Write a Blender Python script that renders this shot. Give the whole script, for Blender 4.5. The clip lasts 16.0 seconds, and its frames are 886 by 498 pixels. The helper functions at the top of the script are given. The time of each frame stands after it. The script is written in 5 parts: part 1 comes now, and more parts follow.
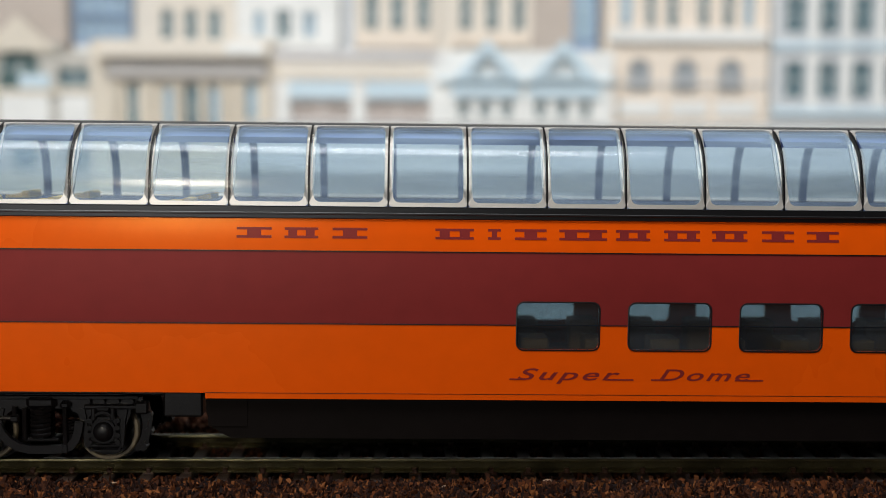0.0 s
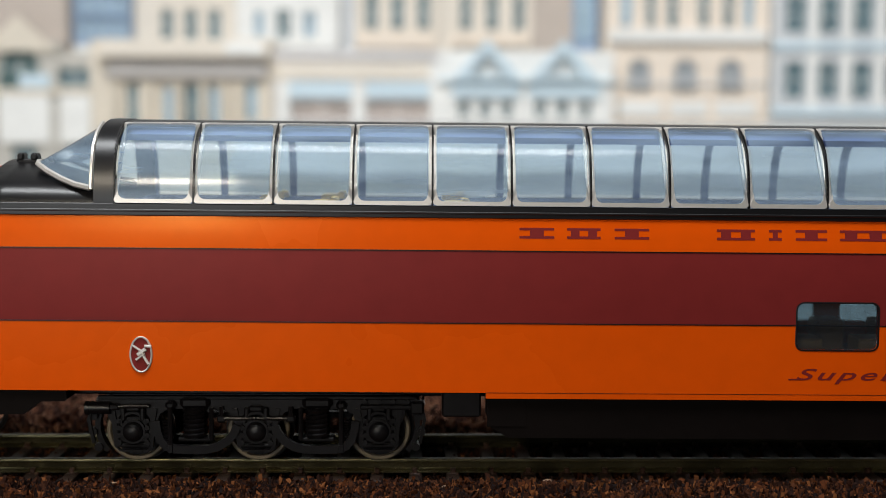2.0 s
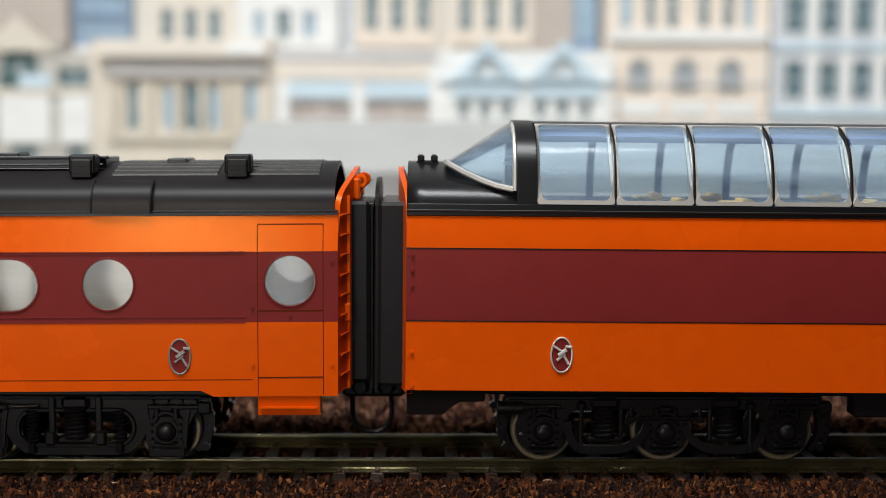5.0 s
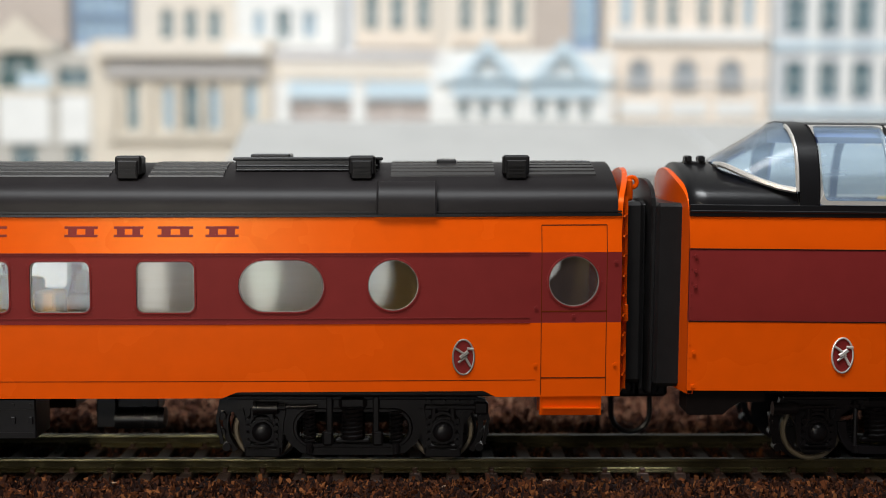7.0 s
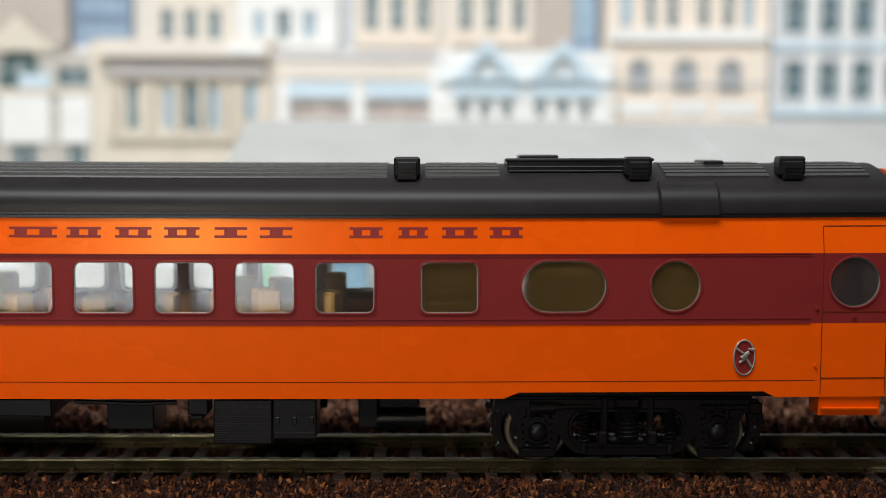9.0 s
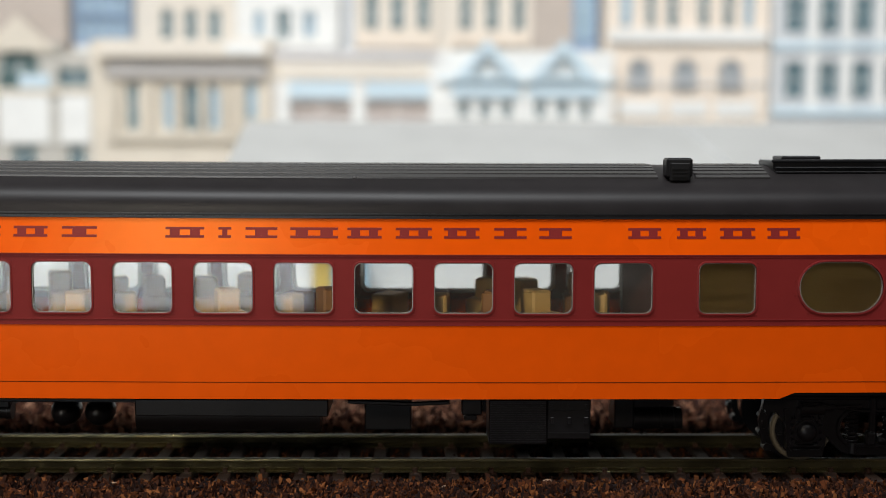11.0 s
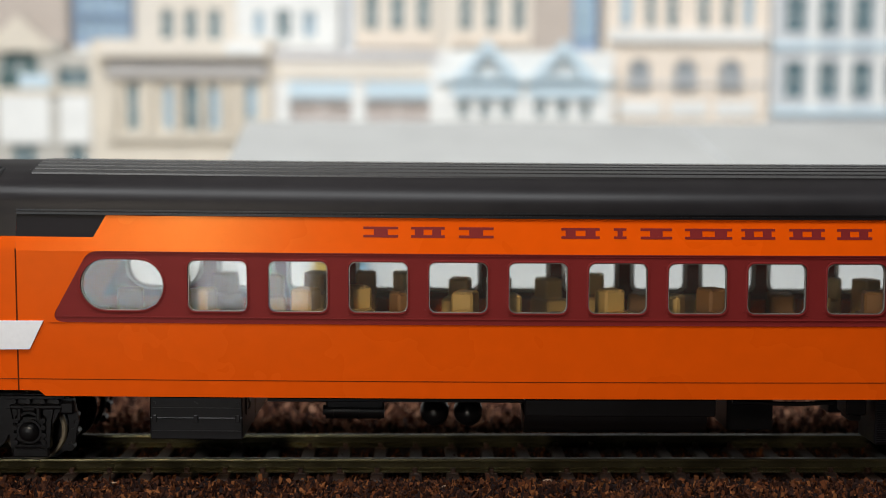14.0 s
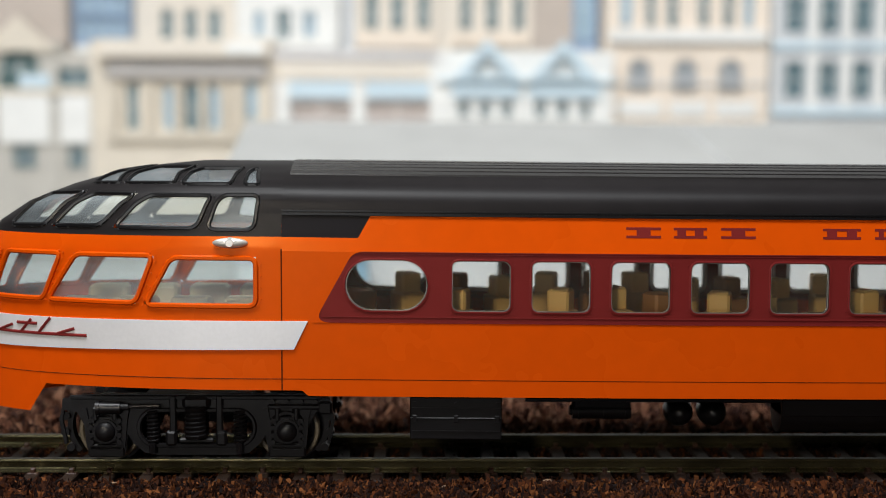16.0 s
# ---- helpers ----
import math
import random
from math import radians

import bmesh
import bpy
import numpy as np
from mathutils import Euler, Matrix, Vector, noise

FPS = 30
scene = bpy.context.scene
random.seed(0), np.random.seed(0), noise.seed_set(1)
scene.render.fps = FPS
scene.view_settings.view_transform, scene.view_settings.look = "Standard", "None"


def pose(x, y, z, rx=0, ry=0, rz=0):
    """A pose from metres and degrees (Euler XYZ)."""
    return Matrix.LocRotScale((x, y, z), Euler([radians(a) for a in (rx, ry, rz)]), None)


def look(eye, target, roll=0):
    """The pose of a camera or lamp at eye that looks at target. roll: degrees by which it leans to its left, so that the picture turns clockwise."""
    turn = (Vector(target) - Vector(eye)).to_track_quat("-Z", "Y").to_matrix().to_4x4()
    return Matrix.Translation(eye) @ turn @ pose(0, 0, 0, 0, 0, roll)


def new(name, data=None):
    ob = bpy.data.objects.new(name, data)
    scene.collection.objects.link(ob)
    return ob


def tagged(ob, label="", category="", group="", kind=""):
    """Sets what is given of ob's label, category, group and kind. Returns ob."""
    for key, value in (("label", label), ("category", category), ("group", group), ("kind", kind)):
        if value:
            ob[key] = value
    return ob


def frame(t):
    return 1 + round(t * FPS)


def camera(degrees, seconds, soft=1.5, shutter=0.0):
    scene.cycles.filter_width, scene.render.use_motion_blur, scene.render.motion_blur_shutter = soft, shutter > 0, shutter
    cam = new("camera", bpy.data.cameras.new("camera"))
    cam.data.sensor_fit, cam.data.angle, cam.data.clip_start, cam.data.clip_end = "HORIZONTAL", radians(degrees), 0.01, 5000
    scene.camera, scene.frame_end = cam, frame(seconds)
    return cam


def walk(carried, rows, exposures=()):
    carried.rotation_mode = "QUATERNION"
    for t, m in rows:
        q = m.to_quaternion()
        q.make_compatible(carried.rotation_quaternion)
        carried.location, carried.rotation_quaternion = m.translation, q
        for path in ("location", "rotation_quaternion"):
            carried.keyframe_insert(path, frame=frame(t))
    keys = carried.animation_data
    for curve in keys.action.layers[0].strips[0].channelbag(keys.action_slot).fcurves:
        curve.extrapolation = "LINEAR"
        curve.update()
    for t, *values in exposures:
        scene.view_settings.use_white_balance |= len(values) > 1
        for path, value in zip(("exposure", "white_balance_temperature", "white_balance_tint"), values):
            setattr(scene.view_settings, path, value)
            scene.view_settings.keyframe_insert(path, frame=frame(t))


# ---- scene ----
# A model railway layout in 1:87: an orange and maroon streamliner passes a row of model town houses.
EYE, TILT, TURN, LEAN = (0.0, -0.2225, 0.055), 5.017, 0.955, 0.246
cam = camera(38.7, 16.0, soft=0.85, shutter=0.0)
CAM_POSE = pose(*EYE, 90 - TILT, 0, -TURN) @ pose(0, 0, 0, 0, 0, LEAN)
walk(cam, [(0.0, CAM_POSE), (16.0, CAM_POSE)], exposures=[(0.0, -0.16), (2.0, -0.13), (4.0, -0.08), (6.5, 0.02), (9.0, 0.04), (11.5, 0.0), (16.0, -0.02)])
cam.data.dof.use_dof = True
cam.data.dof.focus_distance = 0.207
cam.data.dof.aperture_fstop = 14.5

# ---- light ----
world = bpy.data.worlds.new("room_world")
scene.world = world
world.use_nodes = True
world.node_tree.nodes["Background"].inputs[0].default_value = (0.75, 0.85, 1.0, 1)
world.node_tree.nodes["Background"].inputs[1].default_value = 0.3


def area_lamp(name, eye, target, sx, sy, watts, colour, spread=180):
    data = bpy.data.lights.new(name, "AREA")
    data.shape, data.size, data.size_y, data.energy, data.color = "RECTANGLE", sx, sy, watts, colour
    data.spread = radians(spread)
    ob = new(name, data)
    ob.matrix_world = look(eye, target)
    return ob


# one large daylight window in the wall behind the camera, and the lamp panel over the layout
area_lamp("room_window_light", (-0.345, -1.25, -0.01), (-0.345, 0.0, -0.01), 0.43, 0.42, 2.4, (0.93, 0.97, 1.0))
area_lamp("ceiling_panel_light", (-0.12, -0.32, 1.0), (0.2, 0.45, 0.08), 0.7, 0.35, 18.0, (0.95, 0.98, 1.0))
area_lamp("desk_lamp_light", (-0.114, -0.39, 0.166), (-0.075, 0.0, 0.03), 0.036, 0.032, 0.118, (1.0, 0.88, 0.7), 86)


# ---- materials ----
def material(name, colour, rough=0.5, metal=0.0, vary=0.12, scale=400.0, bump=0.05, bump_scale=3000.0, spec=0.5, coat=0.0, sheen=(1, 1, 1)):
    """A procedural surface: colour varied at two scales, roughness varied, fine relief. Scales are per metre."""
    m = bpy.data.materials.new(name)
    m.use_nodes = True
    n, l = m.node_tree.nodes, m.node_tree.links
    b = n["Principled BSDF"]
    b.inputs["Metallic"].default_value = metal
    b.inputs["Specular IOR Level"].default_value = spec
    b.inputs["Coat Weight"].default_value = coat
    b.inputs["Specular Tint"].default_value = (*sheen, 1)
    tc = n.new("ShaderNodeTexCoord")
    big, fine = n.new("ShaderNodeTexNoise"), n.new("ShaderNodeTexNoise")
    big.inputs["Scale"].default_value, fine.inputs["Scale"].default_value = scale * 0.12, scale
    big.inputs["Detail"].default_value = 4
    for t in (big, fine):
        l.new(tc.outputs["Object"], t.inputs["Vector"])
    add = n.new("ShaderNodeMath")
    add.operation = "ADD"
    l.new(big.outputs["Fac"], add.inputs[0])
    l.new(fine.outputs["Fac"], add.inputs[1])
    ramp = n.new("ShaderNodeMapRange")
    ramp.inputs["From Min"].default_value, ramp.inputs["From Max"].default_value = 0.6, 1.4
    ramp.inputs["To Min"].default_value, ramp.inputs["To Max"].default_value = 1 - vary, 1 + vary
    l.new(add.outputs[0], ramp.inputs["Value"])
    mul = n.new("ShaderNodeVectorMath")
    mul.operation = "SCALE"
    mul.inputs[0].default_value = colour
    l.new(ramp.outputs[0], mul.inputs["Scale"])
    l.new(mul.outputs[0], b.inputs["Base Color"])
    rr = n.new("ShaderNodeMapRange")
    rr.inputs["To Min"].default_value, rr.inputs["To Max"].default_value = max(0.03, rough - 0.07), min(1, rough + 0.07)
    l.new(big.outputs["Fac"], rr.inputs["Value"])
    l.new(rr.outputs[0], b.inputs["Roughness"])
    if bump:
        bn, bp = n.new("ShaderNodeTexNoise"), n.new("ShaderNodeBump")
        bn.inputs["Scale"].default_value = bump_scale
        bn.inputs["Detail"].default_value = 3
        l.new(tc.outputs["Object"], bn.inputs["Vector"])
        bp.inputs["Strength"].default_value, bp.inputs["Distance"].default_value = bump, 0.0003
        l.new(bn.outputs["Fac"], bp.inputs["Height"])
        l.new(bp.outputs["Normal"], b.inputs["Normal"])
    return m


def glass(name, tint, gloss=0.06, rough=0.02, haze=0.0, haze_colour=(0.8, 0.8, 0.8), streak=(1.0, 1.0, 4.0)):
    """Thin clear plastic: tinted see-through, with a gloss that grows at grazing angles and streaks of a pale haze
    colour.
    """
    m = bpy.data.materials.new(name)
    m.use_nodes = True
    n, l = m.node_tree.nodes, m.node_tree.links
    n.remove(n["Principled BSDF"])
    tr, gl, mix, fr = (n.new("ShaderNode" + k) for k in ("BsdfTransparent", "BsdfGlossy", "MixShader", "Fresnel"))
    tr.inputs[0].default_value = (*tint, 1)
    gl.inputs["Roughness"].default_value = rough
    fr.inputs["IOR"].default_value = 1.3 + gloss * 3
    base = tr.outputs[0]
    if haze:
        df, mh = n.new("ShaderNodeBsdfDiffuse"), n.new("ShaderNodeMixShader")
        df.inputs[0].default_value = (*haze_colour, 1)
        tc, mp, nz, mr = (n.new("ShaderNode" + k) for k in ("TexCoord", "Mapping", "TexNoise", "MapRange"))
        mp.inputs["Scale"].default_value = streak
        nz.inputs["Scale"].default_value, nz.inputs["Detail"].default_value = 55.0, 3.0
        mr.inputs["From Min"].default_value, mr.inputs["From Max"].default_value = 0.3, 0.7
        mr.inputs["To Min"].default_value, mr.inputs["To Max"].default_value = haze * 0.45, min(1.0, haze * 1.6)
        l.new(tc.outputs["Object"], mp.inputs["Vector"])
        l.new(mp.outputs[0], nz.inputs["Vector"])
        l.new(nz.outputs["Fac"], mr.inputs["Value"])
        l.new(mr.outputs[0], mh.inputs[0])
        l.new(tr.outputs[0], mh.inputs[1])
        l.new(df.outputs[0], mh.inputs[2])
        base = mh.outputs[0]
    l.new(fr.outputs[0], mix.inputs[0])
    l.new(base, mix.inputs[1])
    l.new(gl.outputs[0], mix.inputs[2])
    l.new(mix.outputs[0], n["Material Output"].inputs["Surface"])
    return m


def frosted(name, tint, rough, haze, haze_colour):
    """Thin frosted plastic: blurs what is behind it, with fine streaks and a little milky haze."""
    m = bpy.data.materials.new(name)
    m.use_nodes = True
    n, l = m.node_tree.nodes, m.node_tree.links
    n.remove(n["Principled BSDF"])
    rf, df, gl, m1, m2, fr = (n.new("ShaderNode" + k) for k in ("BsdfRefraction", "BsdfDiffuse", "BsdfGlossy", "MixShader", "MixShader", "Fresnel"))
    rf.inputs["Color"].default_value = (*tint, 1)
    rf.inputs["IOR"].default_value, rf.inputs["Roughness"].default_value = 1.12, rough
    df.inputs["Color"].default_value = (*haze_colour, 1)
    gl.inputs["Roughness"].default_value = 0.12
    tc, mp, nz, mr = (n.new("ShaderNode" + k) for k in ("TexCoord", "Mapping", "TexNoise", "MapRange"))
    mp.inputs["Scale"].default_value = (0.5, 1.0, 6.0)
    nz.inputs["Scale"].default_value, nz.inputs["Detail"].default_value = 130.0, 4.0
    mr.inputs["To Min"].default_value, mr.inputs["To Max"].default_value = haze * 0.3, haze * 1.7
    l.new(tc.outputs["Object"], mp.inputs["Vector"])
    l.new(mp.outputs[0], nz.inputs["Vector"])
    l.new(nz.outputs["Fac"], mr.inputs["Value"])
    l.new(mr.outputs[0], m1.inputs[0])
    l.new(rf.outputs[0], m1.inputs[1])
    l.new(df.outputs[0], m1.inputs[2])
    l.new(fr.outputs[0], m2.inputs[0])
    l.new(m1.outputs[0], m2.inputs[1])
    l.new(gl.outputs[0], m2.inputs[2])
    l.new(m2.outputs[0], n["Material Output"].inputs["Surface"])
    return m


def chunk_material(name, colours, rough=0.9):
    """Loose chunks: each one its own colour out of a few."""
    m = material(name, (0.1, 0.1, 0.1), rough, 0, 0.2, 2500, 0.4, 5000, 0.1)
    n, l = m.node_tree.nodes, m.node_tree.links
    geo, ramp = n.new("ShaderNodeNewGeometry"), n.new("ShaderNodeValToRGB")
    ramp.color_ramp.interpolation = "CONSTANT"
    while len(ramp.color_ramp.elements) < len(colours):
        ramp.color_ramp.elements.new(0.5)
    for i, (e, c) in enumerate(zip(ramp.color_ramp.elements, colours)):
        e.position, e.color = i / len(colours), (*c, 1)
    l.new(geo.outputs["Random Per Island"], ramp.inputs[0])
    for node in n:
        if node.type == "VECT_MATH":
            l.new(ramp.outputs[0], node.inputs[0])
    return m


ORANGE = material("orange_paint", (0.64, 0.073, 0.0015), 0.27, 0, 0.06, 300, 0.02, 4000, 0.3, 0.0, (1.0, 0.5, 0.14))
MAROON = material("maroon_paint", (0.16, 0.0165, 0.0158), 0.4, 0, 0.08, 300, 0.05, 4000, 0.2, 0.0, (1.0, 0.55, 0.5))
BLACK = material("gloss_black_trim", (0.0075, 0.0073, 0.0083), 0.31, 0, 0.15, 250, 0.03, 3000, 0.36)
RIB = material("roof_rib_black", (0.019, 0.0175, 0.018), 0.3, 0, 0.15, 250, 0.0, 3000, 0.9)
MATTB = material("matt_black_paint", (0.008, 0.007, 0.009), 0.45, 0, 0.15, 250, 0.03, 3000, 0.09)
DARK = material("underframe_black", (0.0058, 0.0052, 0.006), 0.33, 0, 0.3, 800, 0.08, 2500, 0.3)
SKIRT = material("skirt_black", (0.0055, 0.0041, 0.0038), 0.45, 0, 0.2, 300, 0.03, 2500, 0.04)
ROOFB = material("satin_roof_black", (0.0135, 0.0118, 0.0125), 0.4, 0, 0.2, 220, 0.02, 3000, 0.13)
RUBBER = material("diaphragm_black", (0.010, 0.0095, 0.010), 0.36, 0, 0.2, 500, 0.06, 2500, 0.16)
SILVER = material("silver_trim", (0.66, 0.63, 0.59), 0.35, 0.5, 0.06, 900, 0.08, 4000)
BRUSHED = material("brushed_silver_band", (0.76, 0.76, 0.79), 0.4, 0.25, 0.04, 1500, 0.02, 5000)
WHEEL = material("wheel_metal", (0.2, 0.165, 0.115), 0.42, 0.35, 0.2, 900, 0.1, 3000)
RAIL = material("rail_side", (0.125, 0.11, 0.06), 0.24, 0.8, 0.8, 150, 0.15, 1500, 0.25, 0.0, (1.0, 0.9, 0.55))
RAILTOP = material("rail_head", (0.045, 0.041, 0.032), 0.42, 0.8, 0.2, 250, 0.05, 1500)
TIE = material("tie_plastic", (0.026, 0.0145, 0.0105), 0.6, 0, 0.35, 900, 0.3, 2500, 0.2)
SPIKE = material("spike_brown_plastic", (0.045, 0.021, 0.014), 0.5, 0, 0.3, 900, 0.1, 2500, 0.3)
TANWALL = material("tan_room_partition", (0.5, 0.33, 0.12), 0.7, 0, 0.12, 300, 0.05, 2500)
SEAT = material("seat_cream", (0.9, 0.56, 0.17), 0.55, 0, 0.08, 400, 0.05, 2500)
SOFA = material("sofa_cream", (0.86, 0.74, 0.48), 0.6, 0, 0.08, 400, 0.05, 2500)
SEATB = material("seat_brown", (0.42, 0.18, 0.045), 0.6, 0, 0.1, 400, 0.05, 2500)
INSIDE = material("interior_red_brown", (0.2, 0.092, 0.066), 0.7, 0, 0.1, 300, 0.05, 2500)
DOMEIN = material("dome_interior_blue", (0.07, 0.1, 0.24), 0.6, 0, 0.1, 300, 0.05, 2500)
LINER = material("dome_liner_blue", (0.13, 0.18, 0.42), 0.5, 0, 0.1, 300, 0.05, 2500)
PANE = glass("car_window_plastic", (0.98, 0.985, 0.98), 0.07, 0.03, 0.018, (0.7, 0.68, 0.6))
PANEB = frosted("frosted_olive_window", (0.97, 0.95, 0.91), 0.42, 0.15, (0.3, 0.19, 0.06))
PANEV = glass("vestibule_window_plastic", (0.88, 0.87, 0.86), 0.07, 0.04, 0.12, (0.2, 0.16, 0.16), (5.0, 1.0, 0.4))
PANED = glass("dark_teal_window", (0.64, 0.72, 0.76), 0.07, 0.03, 0.04, (0.32, 0.38, 0.46))
# the long pale blue haze streaks paint cloudy reflections onto the dome panes
DOMEG = glass("dome_glazing", (0.85, 0.95, 1.0), 0.0, 0.14, 0.22, (0.46, 0.62, 0.8), (0.6, 1.0, 6.0))
NOSEG = glass("lounge_glazing", (0.9, 0.95, 0.95), 0.0, 0.32, 0.18, (0.6, 0.68, 0.72))
# the same ballast beyond the track, its stronger light put into paler colours
FARBALLAST = chunk_material("lit_brown_ballast", [(0.036, 0.015, 0.01), (0.09, 0.037, 0.022), (0.13, 0.058, 0.035), (0.03, 0.013, 0.01), (0.165, 0.076, 0.044), (0.066, 0.027, 0.016), (0.22, 0.115, 0.072)])
BALLAST = chunk_material("bark_brown_ballast", [(0.011, 0.005, 0.004), (0.028, 0.0095, 0.005), (0.055, 0.018, 0.007), (0.018, 0.0068, 0.004), (0.075, 0.022, 0.007), (0.015, 0.006, 0.004), (0.008, 0.0045, 0.004), (0.033, 0.011, 0.005), (0.13, 0.046, 0.015)])
# dark orange for panel joints, and for the painted shadow line on the door
SEAM_SHADE = material("seam_and_shade_line", (0.1, 0.016, 0.003), 0.7, 0, 0.1, 400, 0, 1000, 0.05)
CHIP = material("dull_stone_chip", (0.2, 0.13, 0.085), 0.8, 0, 0.2, 900, 0.3, 3000, 0.2)
GASKET = material("window_gasket_metal", (0.32, 0.3, 0.27), 0.35, 0.6, 0.1, 600, 0.05, 3000)
PAVE = material("pale_paving", (0.5, 0.5, 0.48), 0.8, 0, 0.12, 60, 0.2, 500)
EARTH = material("brown_ground_cover", (0.014, 0.0055, 0.0035), 0.95, 0, 0.5, 700, 0.6, 1500, 0.1)


# ---- mesh helpers: builders work in millimetres ----
def part(name, bm, mats, parent, label="", basis=None, smooth=False, warp=None):
    if warp:
        for v in bm.verts:
            v.co = warp(v.co)
    bmesh.ops.scale(bm, vec=(0.001, 0.001, 0.001), verts=bm.verts)
    bmesh.ops.recalc_face_normals(bm, faces=bm.faces)
    me = bpy.data.meshes.new(name)
    bm.to_mesh(me)
    bm.free()
    for m in mats if isinstance(mats, (list, tuple)) else [mats]:
        me.materials.append(m)
    for p in me.polygons:
        p.use_smooth = True
    me.set_sharp_from_angle(angle=radians(180 if smooth else 32))
    ob = new(name, me)
    if parent:
        ob.parent = parent
    if basis is not None:
        ob.matrix_basis = basis
    if label:
        ob["label"] = label
    return ob


def box(bm, x0, x1, y0, y1, z0, z1, bevel=0.0, mat=0, turn=None):
    out = bmesh.ops.create_cube(bm, size=1.0)["verts"]
    for v in out:
        v.co = Vector((x0 + (v.co.x + 0.5) * (x1 - x0), y0 + (v.co.y + 0.5) * (y1 - y0), z0 + (v.co.z + 0.5) * (z1 - z0)))
        if turn:
            v.co = turn @ v.co
    faces = {f for v in out for f in v.link_faces}
    for f in faces:
        f.material_index = mat
    if bevel:
        edges = list({e for v in out for e in v.link_edges})
        bmesh.ops.bevel(bm, geom=edges, offset=bevel, segments=1, profile=0.5, affect="EDGES", clamp_overlap=True, material=mat)
    return bm


def tube(bm, path, r, sides=6, closed=False, mat=0):
    """A round bar along a path of points."""
    pts = [Vector(p) for p in path]
    n, rings = len(pts), []
    for i, p in enumerate(pts):
        a = pts[i - 1] if (closed or i) else p
        b = pts[(i + 1) % n] if (closed or i < n - 1) else p
        d = (b - a).normalized()
        side = d.cross(Vector((0, 1, 0.01)))
        if side.length < 1e-3:
            side = d.cross(Vector((1, 0, 0)))
        side.normalize()
        up = side.cross(d)
        rings.append([bm.verts.new(p + r * (math.cos(k * math.tau / sides) * side + math.sin(k * math.tau / sides) * up)) for k in range(sides)])
    for i in range(n if closed else n - 1):
        a, b = rings[i], rings[(i + 1) % n]
        for k in range(sides):
            bm.faces.new((a[k], a[(k + 1) % sides], b[(k + 1) % sides], b[k])).material_index = mat
    if not closed:
        bm.faces.new(rings[0]).material_index = mat
        bm.faces.new(rings[-1]).material_index = mat
    return bm


def disc(bm, x, y0, y1, z, r, sides=20, mat=0, r2=None):
    """A drum lying along y."""
    a = [bm.verts.new((x + r * math.cos(k * math.tau / sides), y0, z + r * math.sin(k * math.tau / sides))) for k in range(sides)]
    q = r if r2 is None else r2
    b = [bm.verts.new((x + q * math.cos(k * math.tau / sides), y1, z + q * math.sin(k * math.tau / sides))) for k in range(sides)]
    for k in range(sides):
        bm.faces.new((a[k], a[(k + 1) % sides], b[(k + 1) % sides], b[k])).material_index = mat
    bm.faces.new(a).material_index = mat
    bm.faces.new(b).material_index = mat
    return bm


def extrude_x(bm, profile, x0, x1, mat=0, steps=1):
    """A closed outline in (y, z) drawn out along x."""
    rings = [[bm.verts.new((x0 + (x1 - x0) * i / steps, y, z)) for y, z in profile] for i in range(steps + 1)]
    n = len(profile)
    for a, b in zip(rings, rings[1:]):
        for k in range(n):
            bm.faces.new((a[k], a[(k + 1) % n], b[(k + 1) % n], b[k])).material_index = mat
    bm.faces.new(rings[0]).material_index = mat
    bm.faces.new(rings[-1]).material_index = mat
    return bm


def bar(bm, x0, x1, y0, y1, z0, z1, steps=8):
    """A long straight bar in one piece, divided along its length."""
    return extrude_x(bm, [(y0, z0), (y1, z0), (y1, z1), (y0, z1)], x0, x1, 0, steps)


def rounded(x0, x1, z0, z1, r, n=6):
    r = min(r, (x1 - x0) / 2 - 1e-4, (z1 - z0) / 2 - 1e-4)
    out = []
    for cx, cz, a in ((x1 - r, z1 - r, 0), (x0 + r, z1 - r, 90), (x0 + r, z0 + r, 180), (x1 - r, z0 + r, 270)):
        for k in range(n + 1):
            t = radians(a + 90 * k / n)
            out.append((cx + r * math.cos(t), cz + r * math.sin(t)))
    return out


def oval(cx, cz, a, b, n=36):
    return [(cx + a * math.cos(k * math.tau / n), cz + b * math.sin(k * math.tau / n)) for k in range(n)]


def plate(outline, holes, y, thick, cuts=(), paint=None):
    """An upright sheet in the xz plane at y, with openings through it; cuts: heights or slanting lines where the paint changes."""
    bm = bmesh.new()
    edges = []
    for loop in (outline, *holes):
        vs = [bm.verts.new((x, y, z)) for x, z in loop]
        edges += [bm.edges.new((vs[i], vs[(i + 1) % len(vs)])) for i in range(len(vs))]
    bmesh.ops.triangle_fill(bm, use_beauty=True, use_dissolve=False, edges=edges)
    for co, no in cuts:
        bmesh.ops.bisect_plane(bm, geom=bm.verts[:] + bm.edges[:] + bm.faces[:], plane_co=co, plane_no=no)
    front = bm.faces[:]
    out = bmesh.ops.extrude_face_region(bm, geom=front)
    for v in out["geom"]:
        if isinstance(v, bmesh.types.BMVert):
            v.co.y += thick
    if paint:
        for f in bm.faces:
            c = f.calc_center_median()
            f.material_index = paint(c.x, c.z)
    return bm


